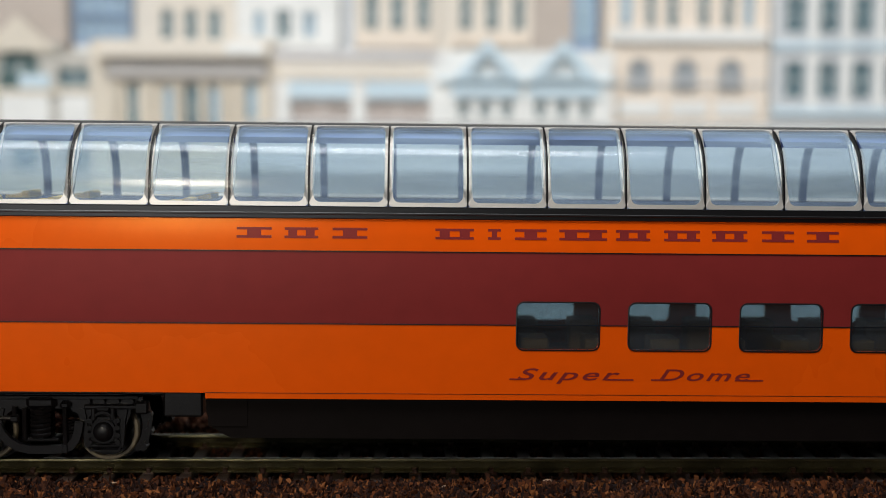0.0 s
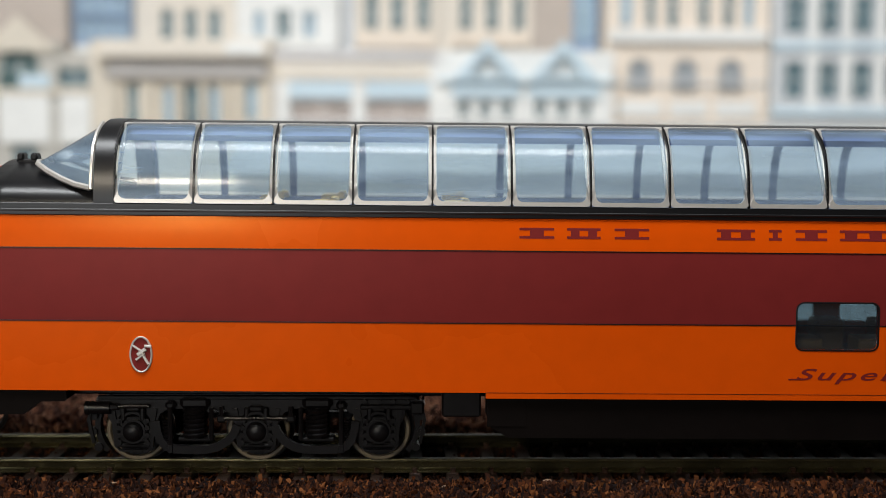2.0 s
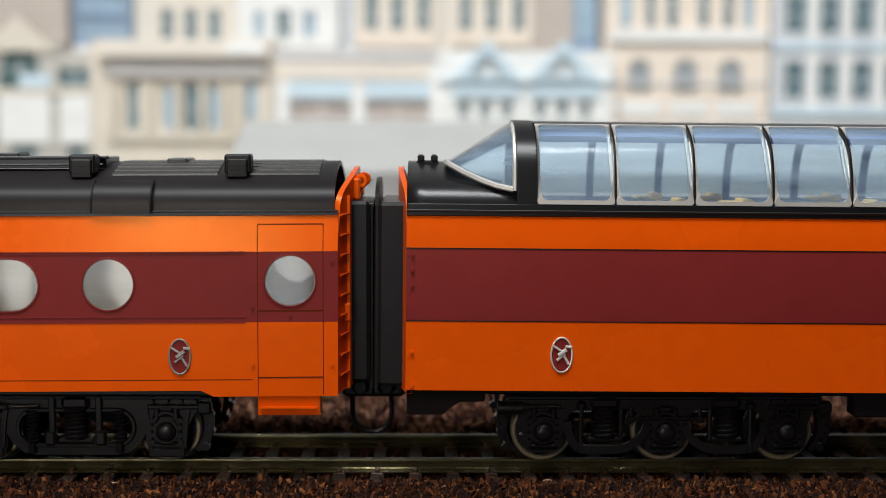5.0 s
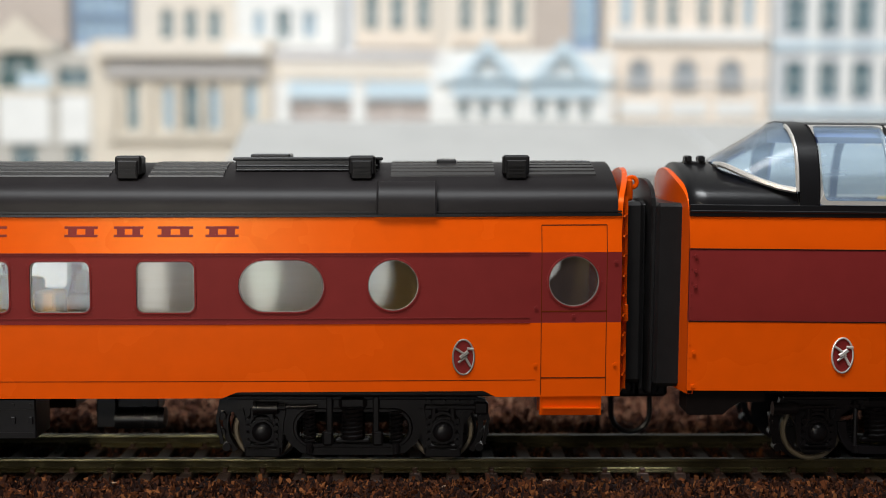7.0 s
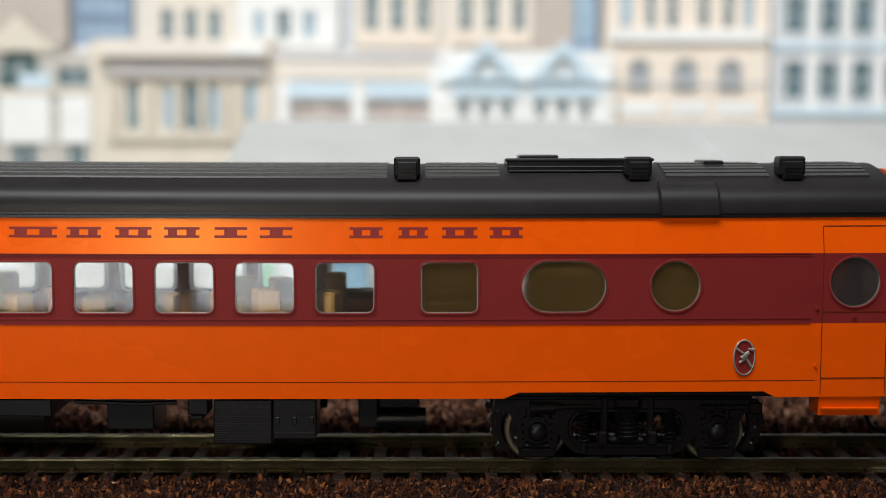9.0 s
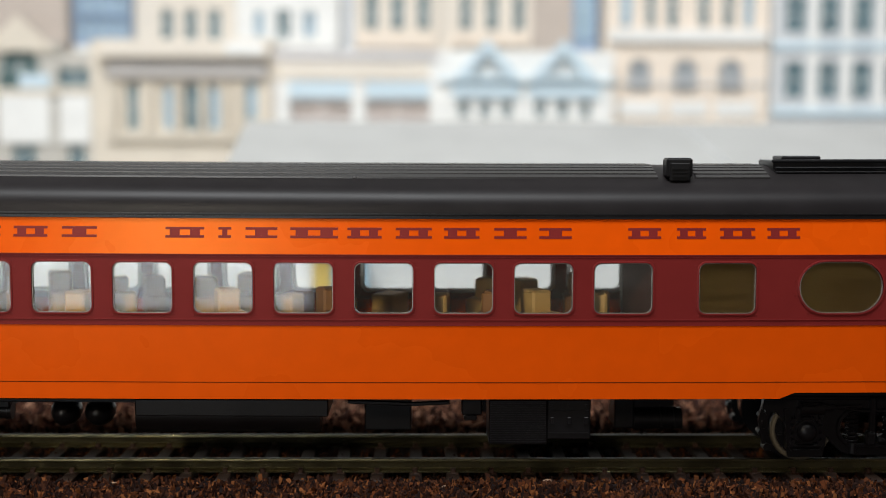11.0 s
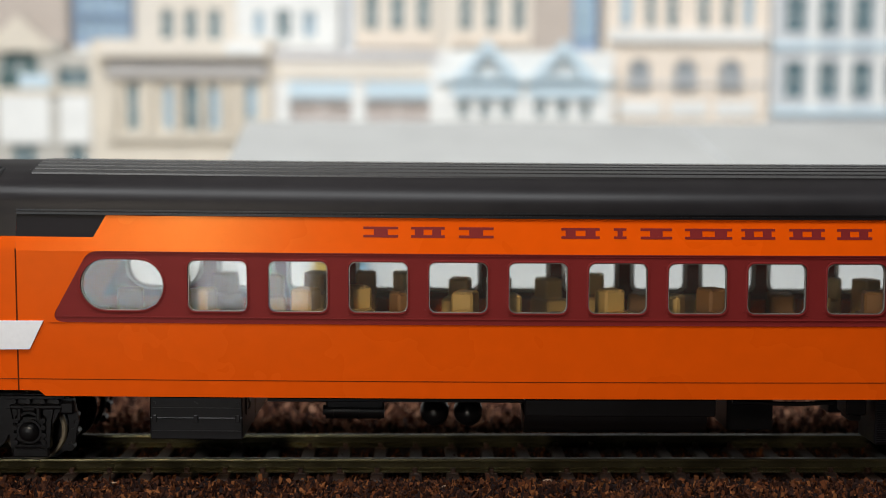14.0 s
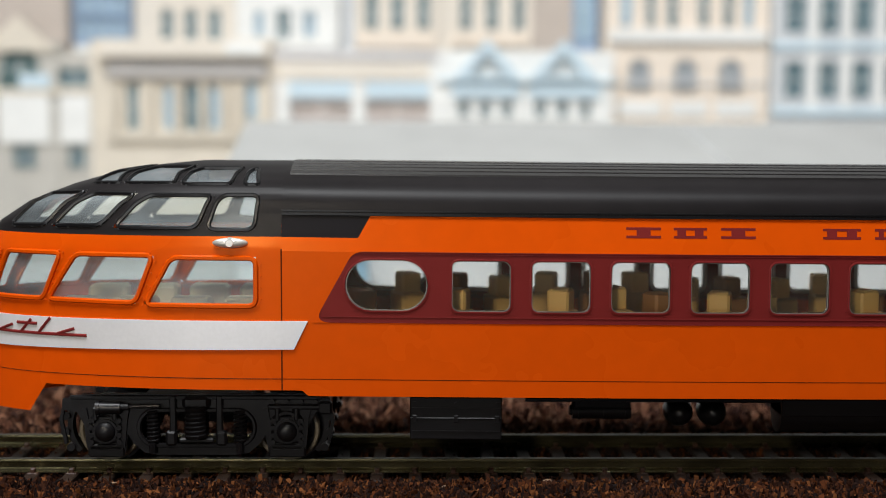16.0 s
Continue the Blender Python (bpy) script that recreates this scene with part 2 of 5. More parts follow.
def ring(loop, y, width, depth, r=None):
    """A flat window frame round a loop in the xz plane, standing proud of y."""
    bm = bmesh.new()
    cx, cz = sum(p[0] for p in loop) / len(loop), sum(p[1] for p in loop) / len(loop)
    n = len(loop)
    rows = []
    for grow, yy in ((0, y + 0.6), (0, y - depth), (width * 0.5, y - depth * 1.15), (width, y - depth * 0.8), (width, y + 0.05)):
        vs = []
        for i, (x, z) in enumerate(loop):
            a, b = Vector(loop[i - 1]), Vector(loop[(i + 1) % n])
            t = (b - a).normalized()
            nrm = Vector((t.y, -t.x))
            if nrm.dot(Vector((x - cx, z - cz))) < 0:
                nrm = -nrm
            vs.append(bm.verts.new((x + nrm.x * grow, yy, z + nrm.y * grow)))
        rows.append(vs)
    for a, b in zip(rows, rows[1:]):
        for k in range(n):
            bm.faces.new((a[k], a[(k + 1) % n], b[(k + 1) % n], b[k]))
    return bm


def mirror(bm):
    for v in bm.verts:
        v.co.y = -v.co.y
    return bm


def sheet(loop, y, thick=0.25):
    return plate(loop, (), y, thick)


def thing(name, label, category, group="", kind=""):
    ob = new(name)
    ob.empty_display_size = 0.01
    return tagged(ob, label, category, group, kind)


# ---- ground and track ----
def ground():
    bm = bmesh.new()
    box(bm, -2400, 2400, -250, 1480, -60, -4.2)
    tagged(part("ground", bm, EARTH, None), "brown scenic ground cover of a model layout", "ground", kind="structure")
    bm = bmesh.new()
    box(bm, -900, 900, 105, 545, -4.2, -3.4)
    tagged(part("pavement", bm, PAVE, None), "pale grey station forecourt paving", "pavement", kind="structure")
    bm = bmesh.new()
    box(bm, -2500, 2500, -1400, 1500, -870, -850)
    tagged(part("floor", bm, TAN, None), "plain brown room floor", "floor", kind="structure")


def chunks(name, count, x0, x1, y0, y1, zfun, r0, r1, label, seed, mat):
    rnd = random.Random(seed)
    verts, faces = [], []
    base = [(1, 1, 1), (1, -1, -1), (-1, 1, -1), (-1, -1, 1), (0.2, 0.1, 1.5), (-0.3, 0.4, -1.3)]
    tris = [(0, 4, 1), (1, 4, 3), (3, 4, 2), (2, 4, 0), (0, 1, 5), (1, 3, 5), (3, 2, 5), (2, 0, 5)]
    for _ in range(count):
        x, y = rnd.uniform(x0, x1), rnd.uniform(y0, y1)
        r = r0 + (r1 - r0) * rnd.random() ** 2.2
        q = Euler((rnd.uniform(0, 6.3), rnd.uniform(0, 6.3), rnd.uniform(0, 6.3))).to_matrix()
        sx, sy, sz = r * rnd.uniform(0.6, 2.1), r * rnd.uniform(0.22, 0.6), r * rnd.uniform(0.18, 0.45)
        z = zfun(x, y) + rnd.uniform(-0.3, 0.5) * r
        k = len(verts)
        for b in base:
            p = q @ Vector((b[0] * sx * rnd.uniform(0.7, 1.2), b[1] * sy * rnd.uniform(0.7, 1.2), b[2] * sz))
            verts.append(((x + p.x) / 1000, (y + p.y) / 1000, (z + p.z) / 1000))
        faces += [tuple(k + i for i in t) for t in tris]
    me = bpy.data.meshes.new(name)
    me.from_pydata(verts, [], faces)
    me.materials.append(mat)
    return tagged(new(name, me), label, "ballast", kind="stuff")


def ballast_height(x, y):
    a = abs(y)
    h = -2.45 if a < 14.0 else -2.45 + min(1.0, (a - 14.0) / 1.4) * 0.45 - max(0.0, a - 18) * 0.05
    h -= 0.62 * max(0.0, min(1.0, (30.0 - a) / 12.0))
    return h + 0.35 * noise.noise(Vector((x * 0.11, y * 0.13, 3.0))) + 0.25 * noise.noise(Vector((x * 0.4, y * 0.4, 8.0)))


def ballast_bed():
    bm = bmesh.new()
    nx, ny = 260, 60
    grid = [[bm.verts.new((-130 + 260 * i / nx, -40 + 140 * j / ny, 0)) for j in range(ny + 1)] for i in range(nx + 1)]
    for col in grid:
        for v in col:
            v.co.z = ballast_height(v.co.x, v.co.y) - 0.5
    for i in range(nx):
        for j in range(ny):
            bm.faces.new((grid[i][j], grid[i + 1][j], grid[i + 1][j + 1], grid[i][j + 1]))
    tagged(part("ballast_bed", bm, EARTH, None, smooth=True), "packed dark brown ballast under the track", "ballast", kind="structure")


def track():
    t = thing("railway_track", "model railway track with dull brass-coloured rails on dark ties", "track")
    half = [(0.42, 0), (0.52, -0.06), (0.55, -0.16), (0.55, -0.42), (0.5, -0.5), (0.24, -0.66), (0.18, -0.9), (0.18, -1.55), (0.3, -1.72), (0.95, -1.98), (1.0, -2.06), (1.0, -2.3)]
    prof = half + [(-y, z) for y, z in reversed(half)]
    for s in (-1, 1):
        bm = bmesh.new()
        extrude_x(bm, [(s * 8.8 + y, z) for y, z in prof], -420, 620, steps=40)
        for f in bm.faces:
            if f.normal.z > 0.8 or f.calc_center_median().z > -0.03:
                f.material_index = 1
        part("rail", bm, [RAIL, RAILTOP], t)
    tie, spike = bmesh.new(), bmesh.new()
    box(tie, -1.15, 1.15, -14.9, 14.9, -4.1, -2.32, 0.18)
    one = part("tie", tie, TIE, t)
    for s in (-1, 1):
        for q in (-1, 1):
            y = s * 8.8 + q * 1.25
            box(spike, -0.4, 0.4, y - 0.32, y + 0.32, -2.4, -1.5, 0.12)
            box(spike, -0.48, 0.48, y - 0.3 - q * 0.25, y + 0.3 - q * 0.25, -1.75, -1.4, 0.12)
            box(spike, -0.95, 0.95, y - 0.7, y + 0.8 * (1 if q > 0 else 0.85), -2.5, -2.15, 0.1)
    two = part("spike_plate", spike, SPIKE, t)
    pitch = 6.52
    for k in range(-36, 50):
        x = -66.3 + pitch * (k + 9 - 9)
        if k == -36:
            one.location.x = two.location.x = x / 1000
            continue
        for src in (one, two):
            c = src.copy()
            scene.collection.objects.link(c)
            c.location.x = x / 1000 + random.uniform(-1, 1) * 0.0001
            c.parent = t


# ---- passenger cars ----
ROOF = [(-16.4, 42.2), (-16.3, 43.4), (-16.1, 44.5), (-15.6, 45.6), (-14.7, 46.6), (-13.2, 47.5), (-10, 48.75), (-6, 49.9), (-3, 50.5), (0, 50.75)]


def lean(co, belt):
    """The letterboard above the belt leans inwards a little."""
    if co.z > belt and abs(co.y) > 15.5 and co.z < 43.0:
        return Vector((co.x, co.y * (1 - 0.2 * (co.z - belt) / 17.5), co.z))
    return co


def shell(profile, thick=0.7):
    """A closed outline (y, z) of a roof sheet, from one eave to the other."""
    full = profile + [(-y, z) for y, z in reversed(profile[:-1])]
    inner = [(y * (17.5 - thick) / 17.5, z - thick) for y, z in reversed(full)]
    return full + inner


def blank_letters(parent, layout, x0, z0, z1, y, basis, warp, mats):
    """Dark red company lettering as plain barred blocks, one object for each character."""
    h = z1 - z0
    for a, b, stems in layout:
        bm = bmesh.new()
        w = b - a
        for za, zc in ((z0, z0 + 0.24 * h), (z1 - 0.24 * h, z1)):
            box(bm, x0 + a, x0 + b, y - 0.05, y + 0.02, za, zc)
        for k in range(stems):
            cx = x0 + a + w * (0.5 if stems == 1 else 0.24 + 0.52 * k)
            q = w * (0.2 if stems == 1 else 0.13)
            box(bm, cx - q, cx + q, y - 0.048, y + 0.02, z0 + 0.24 * h, z1 - 0.24 * h)
        part("letter_block", bm, mats, parent, basis=basis, warp=warp)


NAME = [(0, 5.7, 1), (7.8, 13.3, 2), (15.6, 21.3, 1), (32.4, 38.7, 2), (41, 43.1, 1), (45.4, 50.6, 1), (52.7, 60.5, 2), (62, 67.6, 2),
        (69.9, 75.8, 2), (77.8, 83.6, 2), (86, 91.3, 1), (93.4, 98.7, 1), (108, 113.4, 2), (116, 120.8, 2), (123.1, 128.9, 2), (130.9, 136.3, 2)]


def emblem(parent, x, z, y, basis, warp, metal):
    bm = ring(oval(x, z, 1.6, 2.75), y - 0.05, 0.28, 0.2)
    part("emblem_rim", bm, metal, parent, "silver oval emblem rim", basis, warp=warp)
    part("emblem_field", sheet(oval(x, z, 1.6, 2.7), y - 0.1, 0.09), MAROON, parent, basis=basis, warp=warp)
    bm = bmesh.new()
    for a, b, r in (((-1.5, 1.6), (0.3, 0.4), 0.2), ((-0.5, -0.1), (0.8, 0.9), 0.36), ((-0.8, -0.9), (0.6, 0.2), 0.22), ((0.4, -0.2), (1.2, -1.6), 0.24), ((0.6, 1.4), (1.7, 1.3), 0.24)):
        tube(bm, [(x + a[0], y - 0.2, z + a[1]), (x + b[0], y - 0.2, z + b[1])], r, 6)
    part("emblem_mark", bm, metal, parent, "plain silver strokes", basis, warp=warp)


def coil(bm, x, y, z0, z1, r, wire, turns):
    n = turns * 10
    tube(bm, [(x + r * math.cos(k * math.tau / 10), y + r * math.sin(k * math.tau / 10), z0 + (z1 - z0) * k / n) for k in range(n + 1)], wire, 5)


WHEELSETS = []


def strap(bm, pts, w, y0, y1):
    """A flat bar of width w bent along points (x, z)."""
    v = [Vector(p) for p in pts]
    rows = []
    for i, p in enumerate(v):
        d = (v[min(i + 1, len(v) - 1)] - v[max(i - 1, 0)]).normalized()
        n = Vector((-d.y, d.x)) * w / 2
        rows.append([bm.verts.new((p.x + e * n.x, y, p.y + e * n.y)) for e, y in ((1, y0), (-1, y0), (-1, y1), (1, y1))])
    for a, b in zip(rows, rows[1:]):
        for k in range(4):
            bm.faces.new((a[k], a[(k + 1) % 4], b[(k + 1) % 4], b[k]))
    bm.faces.new(rows[0])
    bm.faces.new(rows[-1])


def journal(bm, ax, yo, s):
    """A roller-bearing journal box: domed cover in a flange, bolt columns, arched cap, tie bar below."""
    out = lambda d: yo + s * d
    span = lambda a, b: (min(out(a), out(b)), max(out(a), out(b)))
    box(bm, ax - 2.7, ax + 2.7, *span(-0.8, 0.25), 2.5, 7.6, 0.5)
    disc(bm, ax, out(0.2), out(0.75), 4.75, 2.1, 22)
    r, d = 1.72, 0.75
    for k in range(5):
        q0, q1 = radians(18 * k), radians(18 * (k + 1))
        disc(bm, ax, out(d + 1.1 * math.sin(q0)), out(d + 1.1 * math.sin(q1)), 4.75, r * math.cos(q0), 22, 0, max(0.08, r * math.cos(q1)))
    for q in (-1, 1):
        for zz in (2.9, 4.1, 5.4, 6.6):
            disc(bm, ax + q * 2.35, out(0.2), out(0.75), zz, 0.44, 8)
        box(bm, ax + q * 1.6 - 0.4, ax + q * 1.6 + 0.4, *span(0.0, 0.9), 6.6, 8.9, 0.2)
        strap(bm, [(ax + q * 2.8, 2.0), (ax + q * 3.0, 4.0), (ax + q * 3.2, 6.5), (ax + q * 3.6, 8.6)], 0.8, out(-0.6), out(0.35))
    tube(bm, [(ax + 2.1 * math.cos(radians(a)), out(0.45), 5.9 + 2.1 * math.sin(radians(a))) for a in range(10, 171, 20)], 0.42, 6)
    box(bm, ax - 1.2, ax + 1.2, *span(0.0, 0.8), 8.1, 9.2, 0.3)
    box(bm, ax - 2.9, ax + 2.9, *span(-0.5, 0.4), 1.9, 2.6, 0.25)
    strap(bm, [(ax - 2.9, 2.2), (ax - 2.3, 1.45), (ax + 2.3, 1.45), (ax + 2.9, 2.2)], 0.3, out(-0.2), out(0.45))


def truck(parent, cx, axles, name="truck"):
    """A cast passenger truck: side frames, journal boxes, coil springs, equaliser bars and turning wheelsets."""
    first, last = axles[0], axles[-1]
    three = len(axles) == 3
    bm = bmesh.new()
    for s in (-1, 1):
        y = s * 12.2
        yo = y + s * 0.7
        span = lambda a, b: (min(yo + s * a, yo + s * b), max(yo + s * a, yo + s * b))
        # side frame: a high beam that steps down to a pedestal at every axle
        leg = [(2.0, 2.1), (3.1, 2.3), (3.6, 5.6), (4.4, 7.6), (5.8, 8.5)]
        if three:
            out = [(last + 3.0, 11.0), (last + 6.2, 10.4), (last + 6.4, 8.7), (last + 4.4, 8.3)] + [(last + x, z) for x, z in reversed(leg[:4])]
            for a, b in reversed(list(zip(axles, axles[1:]))):
                out += [(b - x, z) for x, z in leg] + [(a + x, z) for x, z in reversed(leg)]
            out += [(first - x, z) for x, z in leg[:4]] + [(first - 4.4, 8.3), (first - 6.4, 8.7), (first - 6.2, 10.4), (first - 3.0, 11.0)]
            holes = []
        else:
            out = [(last + 3.0, 11.0), (last + 7.2, 10.2), (last + 7.4, 8.4), (last + 4.8, 7.9), (last + 3.6, 5.6), (last + 3.2, 1.6), (last + 2.0, 0.9),
                   (last - 3.2, 0.9), (last - 3.6, 4.2), (last - 4.5, 2.6), (last - 6.4, 1.0), (last - 8.6, 0.6),
                   (first + 8.6, 0.6), (first + 6.4, 1.0), (first + 4.5, 2.6), (first + 3.6, 4.2), (first + 3.2, 0.9),
                   (first - 2.0, 0.9), (first - 3.2, 1.6), (first - 3.6, 5.6), (first - 4.8, 7.9), (first - 7.4, 8.4), (first - 7.2, 10.2), (first - 3.0, 11.0)]
            holes = [rounded(first + 5.5, last - 5.5, 2.3, 8.3, 2.9, 8)]
        pl = plate(out, holes, y - 0.6, 1.3)
        tmp = bpy.data.meshes.new("frame_plate")
        pl.to_mesh(tmp)
        pl.free()
        bm.from_mesh(tmp)
        bpy.data.meshes.remove(tmp)
        for ax in axles:
            journal(bm, ax, yo, s)
        tube(bm, [(first - 5.8, yo + s * 0.1, 10.5), (last + 5.8, yo + s * 0.1, 10.5)], 0.38, 6)
        # brake cylinder with its rod at one end, a hanger bracket at the other
        c0 = first - 7.6 if three else first - 1.2
        tube(bm, [(c0, yo + s * 0.7, 8.8), (c0 + 3.9, yo + s * 0.7, 8.8)], 1.05, 14)
        tube(bm, [(c0 - 0.2, yo + s * 0.7, 8.8), (c0 + 0.4, yo + s * 0.7, 8.8)], 1.2, 14)
        tube(bm, [(c0 + 3.9, yo + s * 0.7, 9.0), (c0 + 5.2, yo + s * 0.7, 9.0)], 0.6, 10)
        tube(bm, [(c0 + 5.0, yo + s * 0.7, 9.0), (c0 + 10.4, yo + s * 0.7, 9.1)], 0.34, 8)
        box(bm, last - 3.2, last + 7.0, *span(-0.2, 0.8), 8.5, 9.4, 0.25)
        box(bm, last + 5.2, last + 7.6, *span(-0.8, 0.9), 7.7, 9.9, 0.35)
        for k in range(4):
            disc(bm, last - 2.4 + k * 2.4, yo, yo + s * 1.0, 9.9, 0.42, 8)
        # brake shoes and their hangers hug the outer wheels
        for e, ax in ((-1, first), (1, last)):
            arc = [(ax + e * 6.5 * math.cos(radians(t)), 5.3 + 6.5 * math.sin(radians(t))) for t in range(-42, 43, 12)]
            strap(bm, arc, 0.9, s * 9.2, s * 11.2)
            for t in (-30, -8, 14):
                disc(bm, ax + e * 7.2 * math.cos(radians(t)), s * 10.0, s * 12.0, 5.3 + 7.2 * math.sin(radians(t)), 0.7, 10)
            strap(bm, [(ax + e * 7.0, 9.6), (ax + e * 7.7, 6.5), (ax + e * 6.9, 2.4)], 0.55, s * 11.6, s * 12.4)
        if three:
            for a, e in ((first, 1), (last, -1)):
                X = lambda d: a + e * d
                lo = lambda p, q: (min(X(p), X(q)), max(X(p), X(q)))
                strap(bm, [(X(d), z) for d, z in ((3.9, 6.6), (4.1, 5.0), (4.6, 3.4), (5.5, 2.3), (6.9, 1.85), (9, 1.75), (12.2, 1.75), (14.2, 2.2), (15.8, 3.2), (16.9, 4.5), (17.5, 5.9))], 1.35, yo + s * 0.1, yo + s * 1.2)
                tube(bm, [(X(6.3), yo + s * 0.9, 8.9), (X(6.3), yo + s * 0.9, 2.0)], 0.42, 8)
                tube(bm, [(X(6.3), yo + s * 0.9, 2.6), (X(6.3), yo + s * 0.9, 1.3)], 0.62, 6)
                tube(bm, [(X(13.1), yo + s * 0.6, 8.8), (X(13.1), yo + s * 0.6, 3.4)], 0.42, 8)
                box(bm, *lo(7.4, 13.4), *span(-2.0, 0.5), 2.95, 3.75, 0.25)
                box(bm, *lo(7.8, 12.9), *span(-1.6, 0.9), 8.5, 10.8, 0.7)
                box(bm, *lo(5.4, 7.2), *span(-0.4, 1.1), 8.5, 10.0, 0.5)
                tube(bm, [(X(14.4), yo + s * 0.6, 7.0), (X(20.4), yo + s * 0.6, 7.0)], 0.36, 8)
                box(bm, *lo(14.0, 15.6), *span(-0.3, 1.0), 6.3, 7.6, 0.3)
                tube(bm, [(X(14.8), yo + s * 0.5, 7.4), (X(14.8), yo + s * 0.5, 9.0)], 0.4, 8)
        else:
            m = (first + last) / 2
            for ax in axles:
                box(bm, ax - 3.1, ax + 3.1, *span(-0.5, 0.2), 0.2, 1.9, 0.3)
            tube(bm, [(hx, yo, hz) for hx, hz in holes[0]], 0.4, 6, True)
            for q in (-1, 1):
                box(bm, m + q * 3.9 - 0.55, m + q * 3.9 + 0.55, *span(-0.4, 0.6), 4.2, 10.8, 0.2)
                box(bm, m + q * 4.2 - 0.95, m + q * 4.2 + 0.95, *span(-0.6, 0.9), 2.3, 4.9, 0.4)
                tube(bm, [(m + q * 7.3, yo + s * 0.5, 2.8), (m + q * 7.3, yo + s * 0.5, 1.1)], 0.6, 8)
            box(bm, m - 3.0, m + 3.0, *span(-1.6, 0.6), 2.7, 3.6, 0.3)
            box(bm, m - 2.4, m + 2.4, *span(-1.4, 0.9), 8.4, 10.9, 0.7)
    for v in bm.verts:
        v.co.z += 1.0
    box(bm, first + 6, last - 6, -11.0, 11.0, 9.0, 11.8, 0.3)
    tr = part(name, bm, DARK, parent, "matt black cast truck side frame", pose(cx / 1000, 0, 0))
    for s in (-1, 1):
        if three:
            for a, e in ((first, 1), (last, -1)):
                sp = bmesh.new()
                coil(sp, a + e * 10.3, s * 12.8, 4.7, 9.6, 1.75, 0.42, 6)
                tube(sp, [(a + e * 10.3, s * 12.6, 4.6), (a + e * 10.3, s * 12.6, 9.8)], 1.2, 10)
                part("bolster_spring", sp, DARK, tr)
                sp = bmesh.new()
                coil(sp, a + e * 5.5, s * 12.6, 4.0, 7.6, 0.75, 0.22, 8)
                part("equaliser_spring", sp, DARK, tr)
        else:
            m = (first + last) / 2
            sp = bmesh.new()
            coil(sp, m, s * 12.9, 4.5, 9.8, 1.75, 0.42, 7)
            tube(sp, [(m, s * 12.5, 4.4), (m, s * 12.5, 10.0)], 1.15, 10)
            part("bolster_spring", sp, DARK, tr)
            for q in (-1, 1):
                s2 = bmesh.new()
                coil(s2, m + q * 7.3, s * 12.6, 3.6, 9.2, 0.95, 0.28, 8)
                tube(s2, [(m + q * 7.3, s * 12.5, 2.6), (m + q * 7.3, s * 12.5, 9.4)], 0.45, 6)
                part("equaliser_spring", s2, DARK, tr)
    for ax in axles:
        w = bmesh.new()
        for s in (-1, 1):
            disc(w, 0, s * 7.0, s * 7.75, 0, 5.9, 36, 1)
            disc(w, 0, s * 7.75, s * 9.9, 0, 5.28, 36, 1)
            rimring = [(4.85 * math.cos(k * math.tau / 36), s * 9.9, 4.85 * math.sin(k * math.tau / 36)) for k in range(36)]
            tube(w, rimring, 0.48, 6, True, 0)
            disc(w, 0, s * 9.85, s * 10.0, 0, 4.2, 30, 1)
            for k in range(6):
                a = k * math.tau / 6
                tube(w, [(1.2 * math.cos(a), s * 10.1, 1.2 * math.sin(a)), (4.0 * math.cos(a), s * 10.1, 4.0 * math.sin(a))], 0.3, 5, False, 1)
        disc(w, 0, -13, 13, 0, 1.0, 12, 1)
        ws = part("wheelset", w, [WHEEL, DARK], tr, "dark wheels with dull bare metal rims", pose(ax / 1000, 0, 0.0053))
        WHEELSETS.append((ws, ax))
    return tr


def wide_diaphragm(car, x0, x1, basis, half=13.2, rise=4.6):
    """A boxed gangway with an arched face plate."""
    d = 1 if x1 > x0 else -1
    bm = bmesh.new()
    box(bm, min(x0 - d * 2.6, x1 - d * 0.6), max(x0 - d * 2.6, x1 - d * 0.6), -half, half, 13.4, 44.4, 0.6)
    part("diaphragm_box", bm, RUBBER, car, "black boxed gangway", basis)
    bm = bmesh.new()
    w = half - 1.8
    arch = [(w * math.cos(radians(a)), 43.6 + rise * math.sin(radians(a)) ** 0.8) for a in range(0, 181, 15)]
    extrude_x(bm, [(w, 12.0)] + arch + [(-w, 12.0)], min(x1 - d * 0.7, x1), max(x1 - d * 0.7, x1))
    for q in (-1, 1):
        tube(bm, [(x1 - d * 0.4, q * w, 12.2), (x1 - d * 0.4, q * w, 43.8)], 0.4, 6)
    part("face_plate", bm, RUBBER, car, "black arched face plate", basis)


def twin_vent(car, x, z, basis):
    """Two small black knobs on one foot."""
    bm = bmesh.new()
    box(bm, x - 1.9, x + 1.9, -3.6, -0.8, z - 0.7, z + 0.3, 0.2)
    for q in (-1, 1):
        box(bm, x + q * 1.15 - 0.6, x + q * 1.15 + 0.6, -3.8, -1.2, z, z + 1.3, 0.3)
        disc(bm, x + q * 1.15, -4.0, -3.7, z + 0.7, 0.42, 10)
    part("roof_vent", bm, RUBBER, car, "small black twin roof vent", basis)


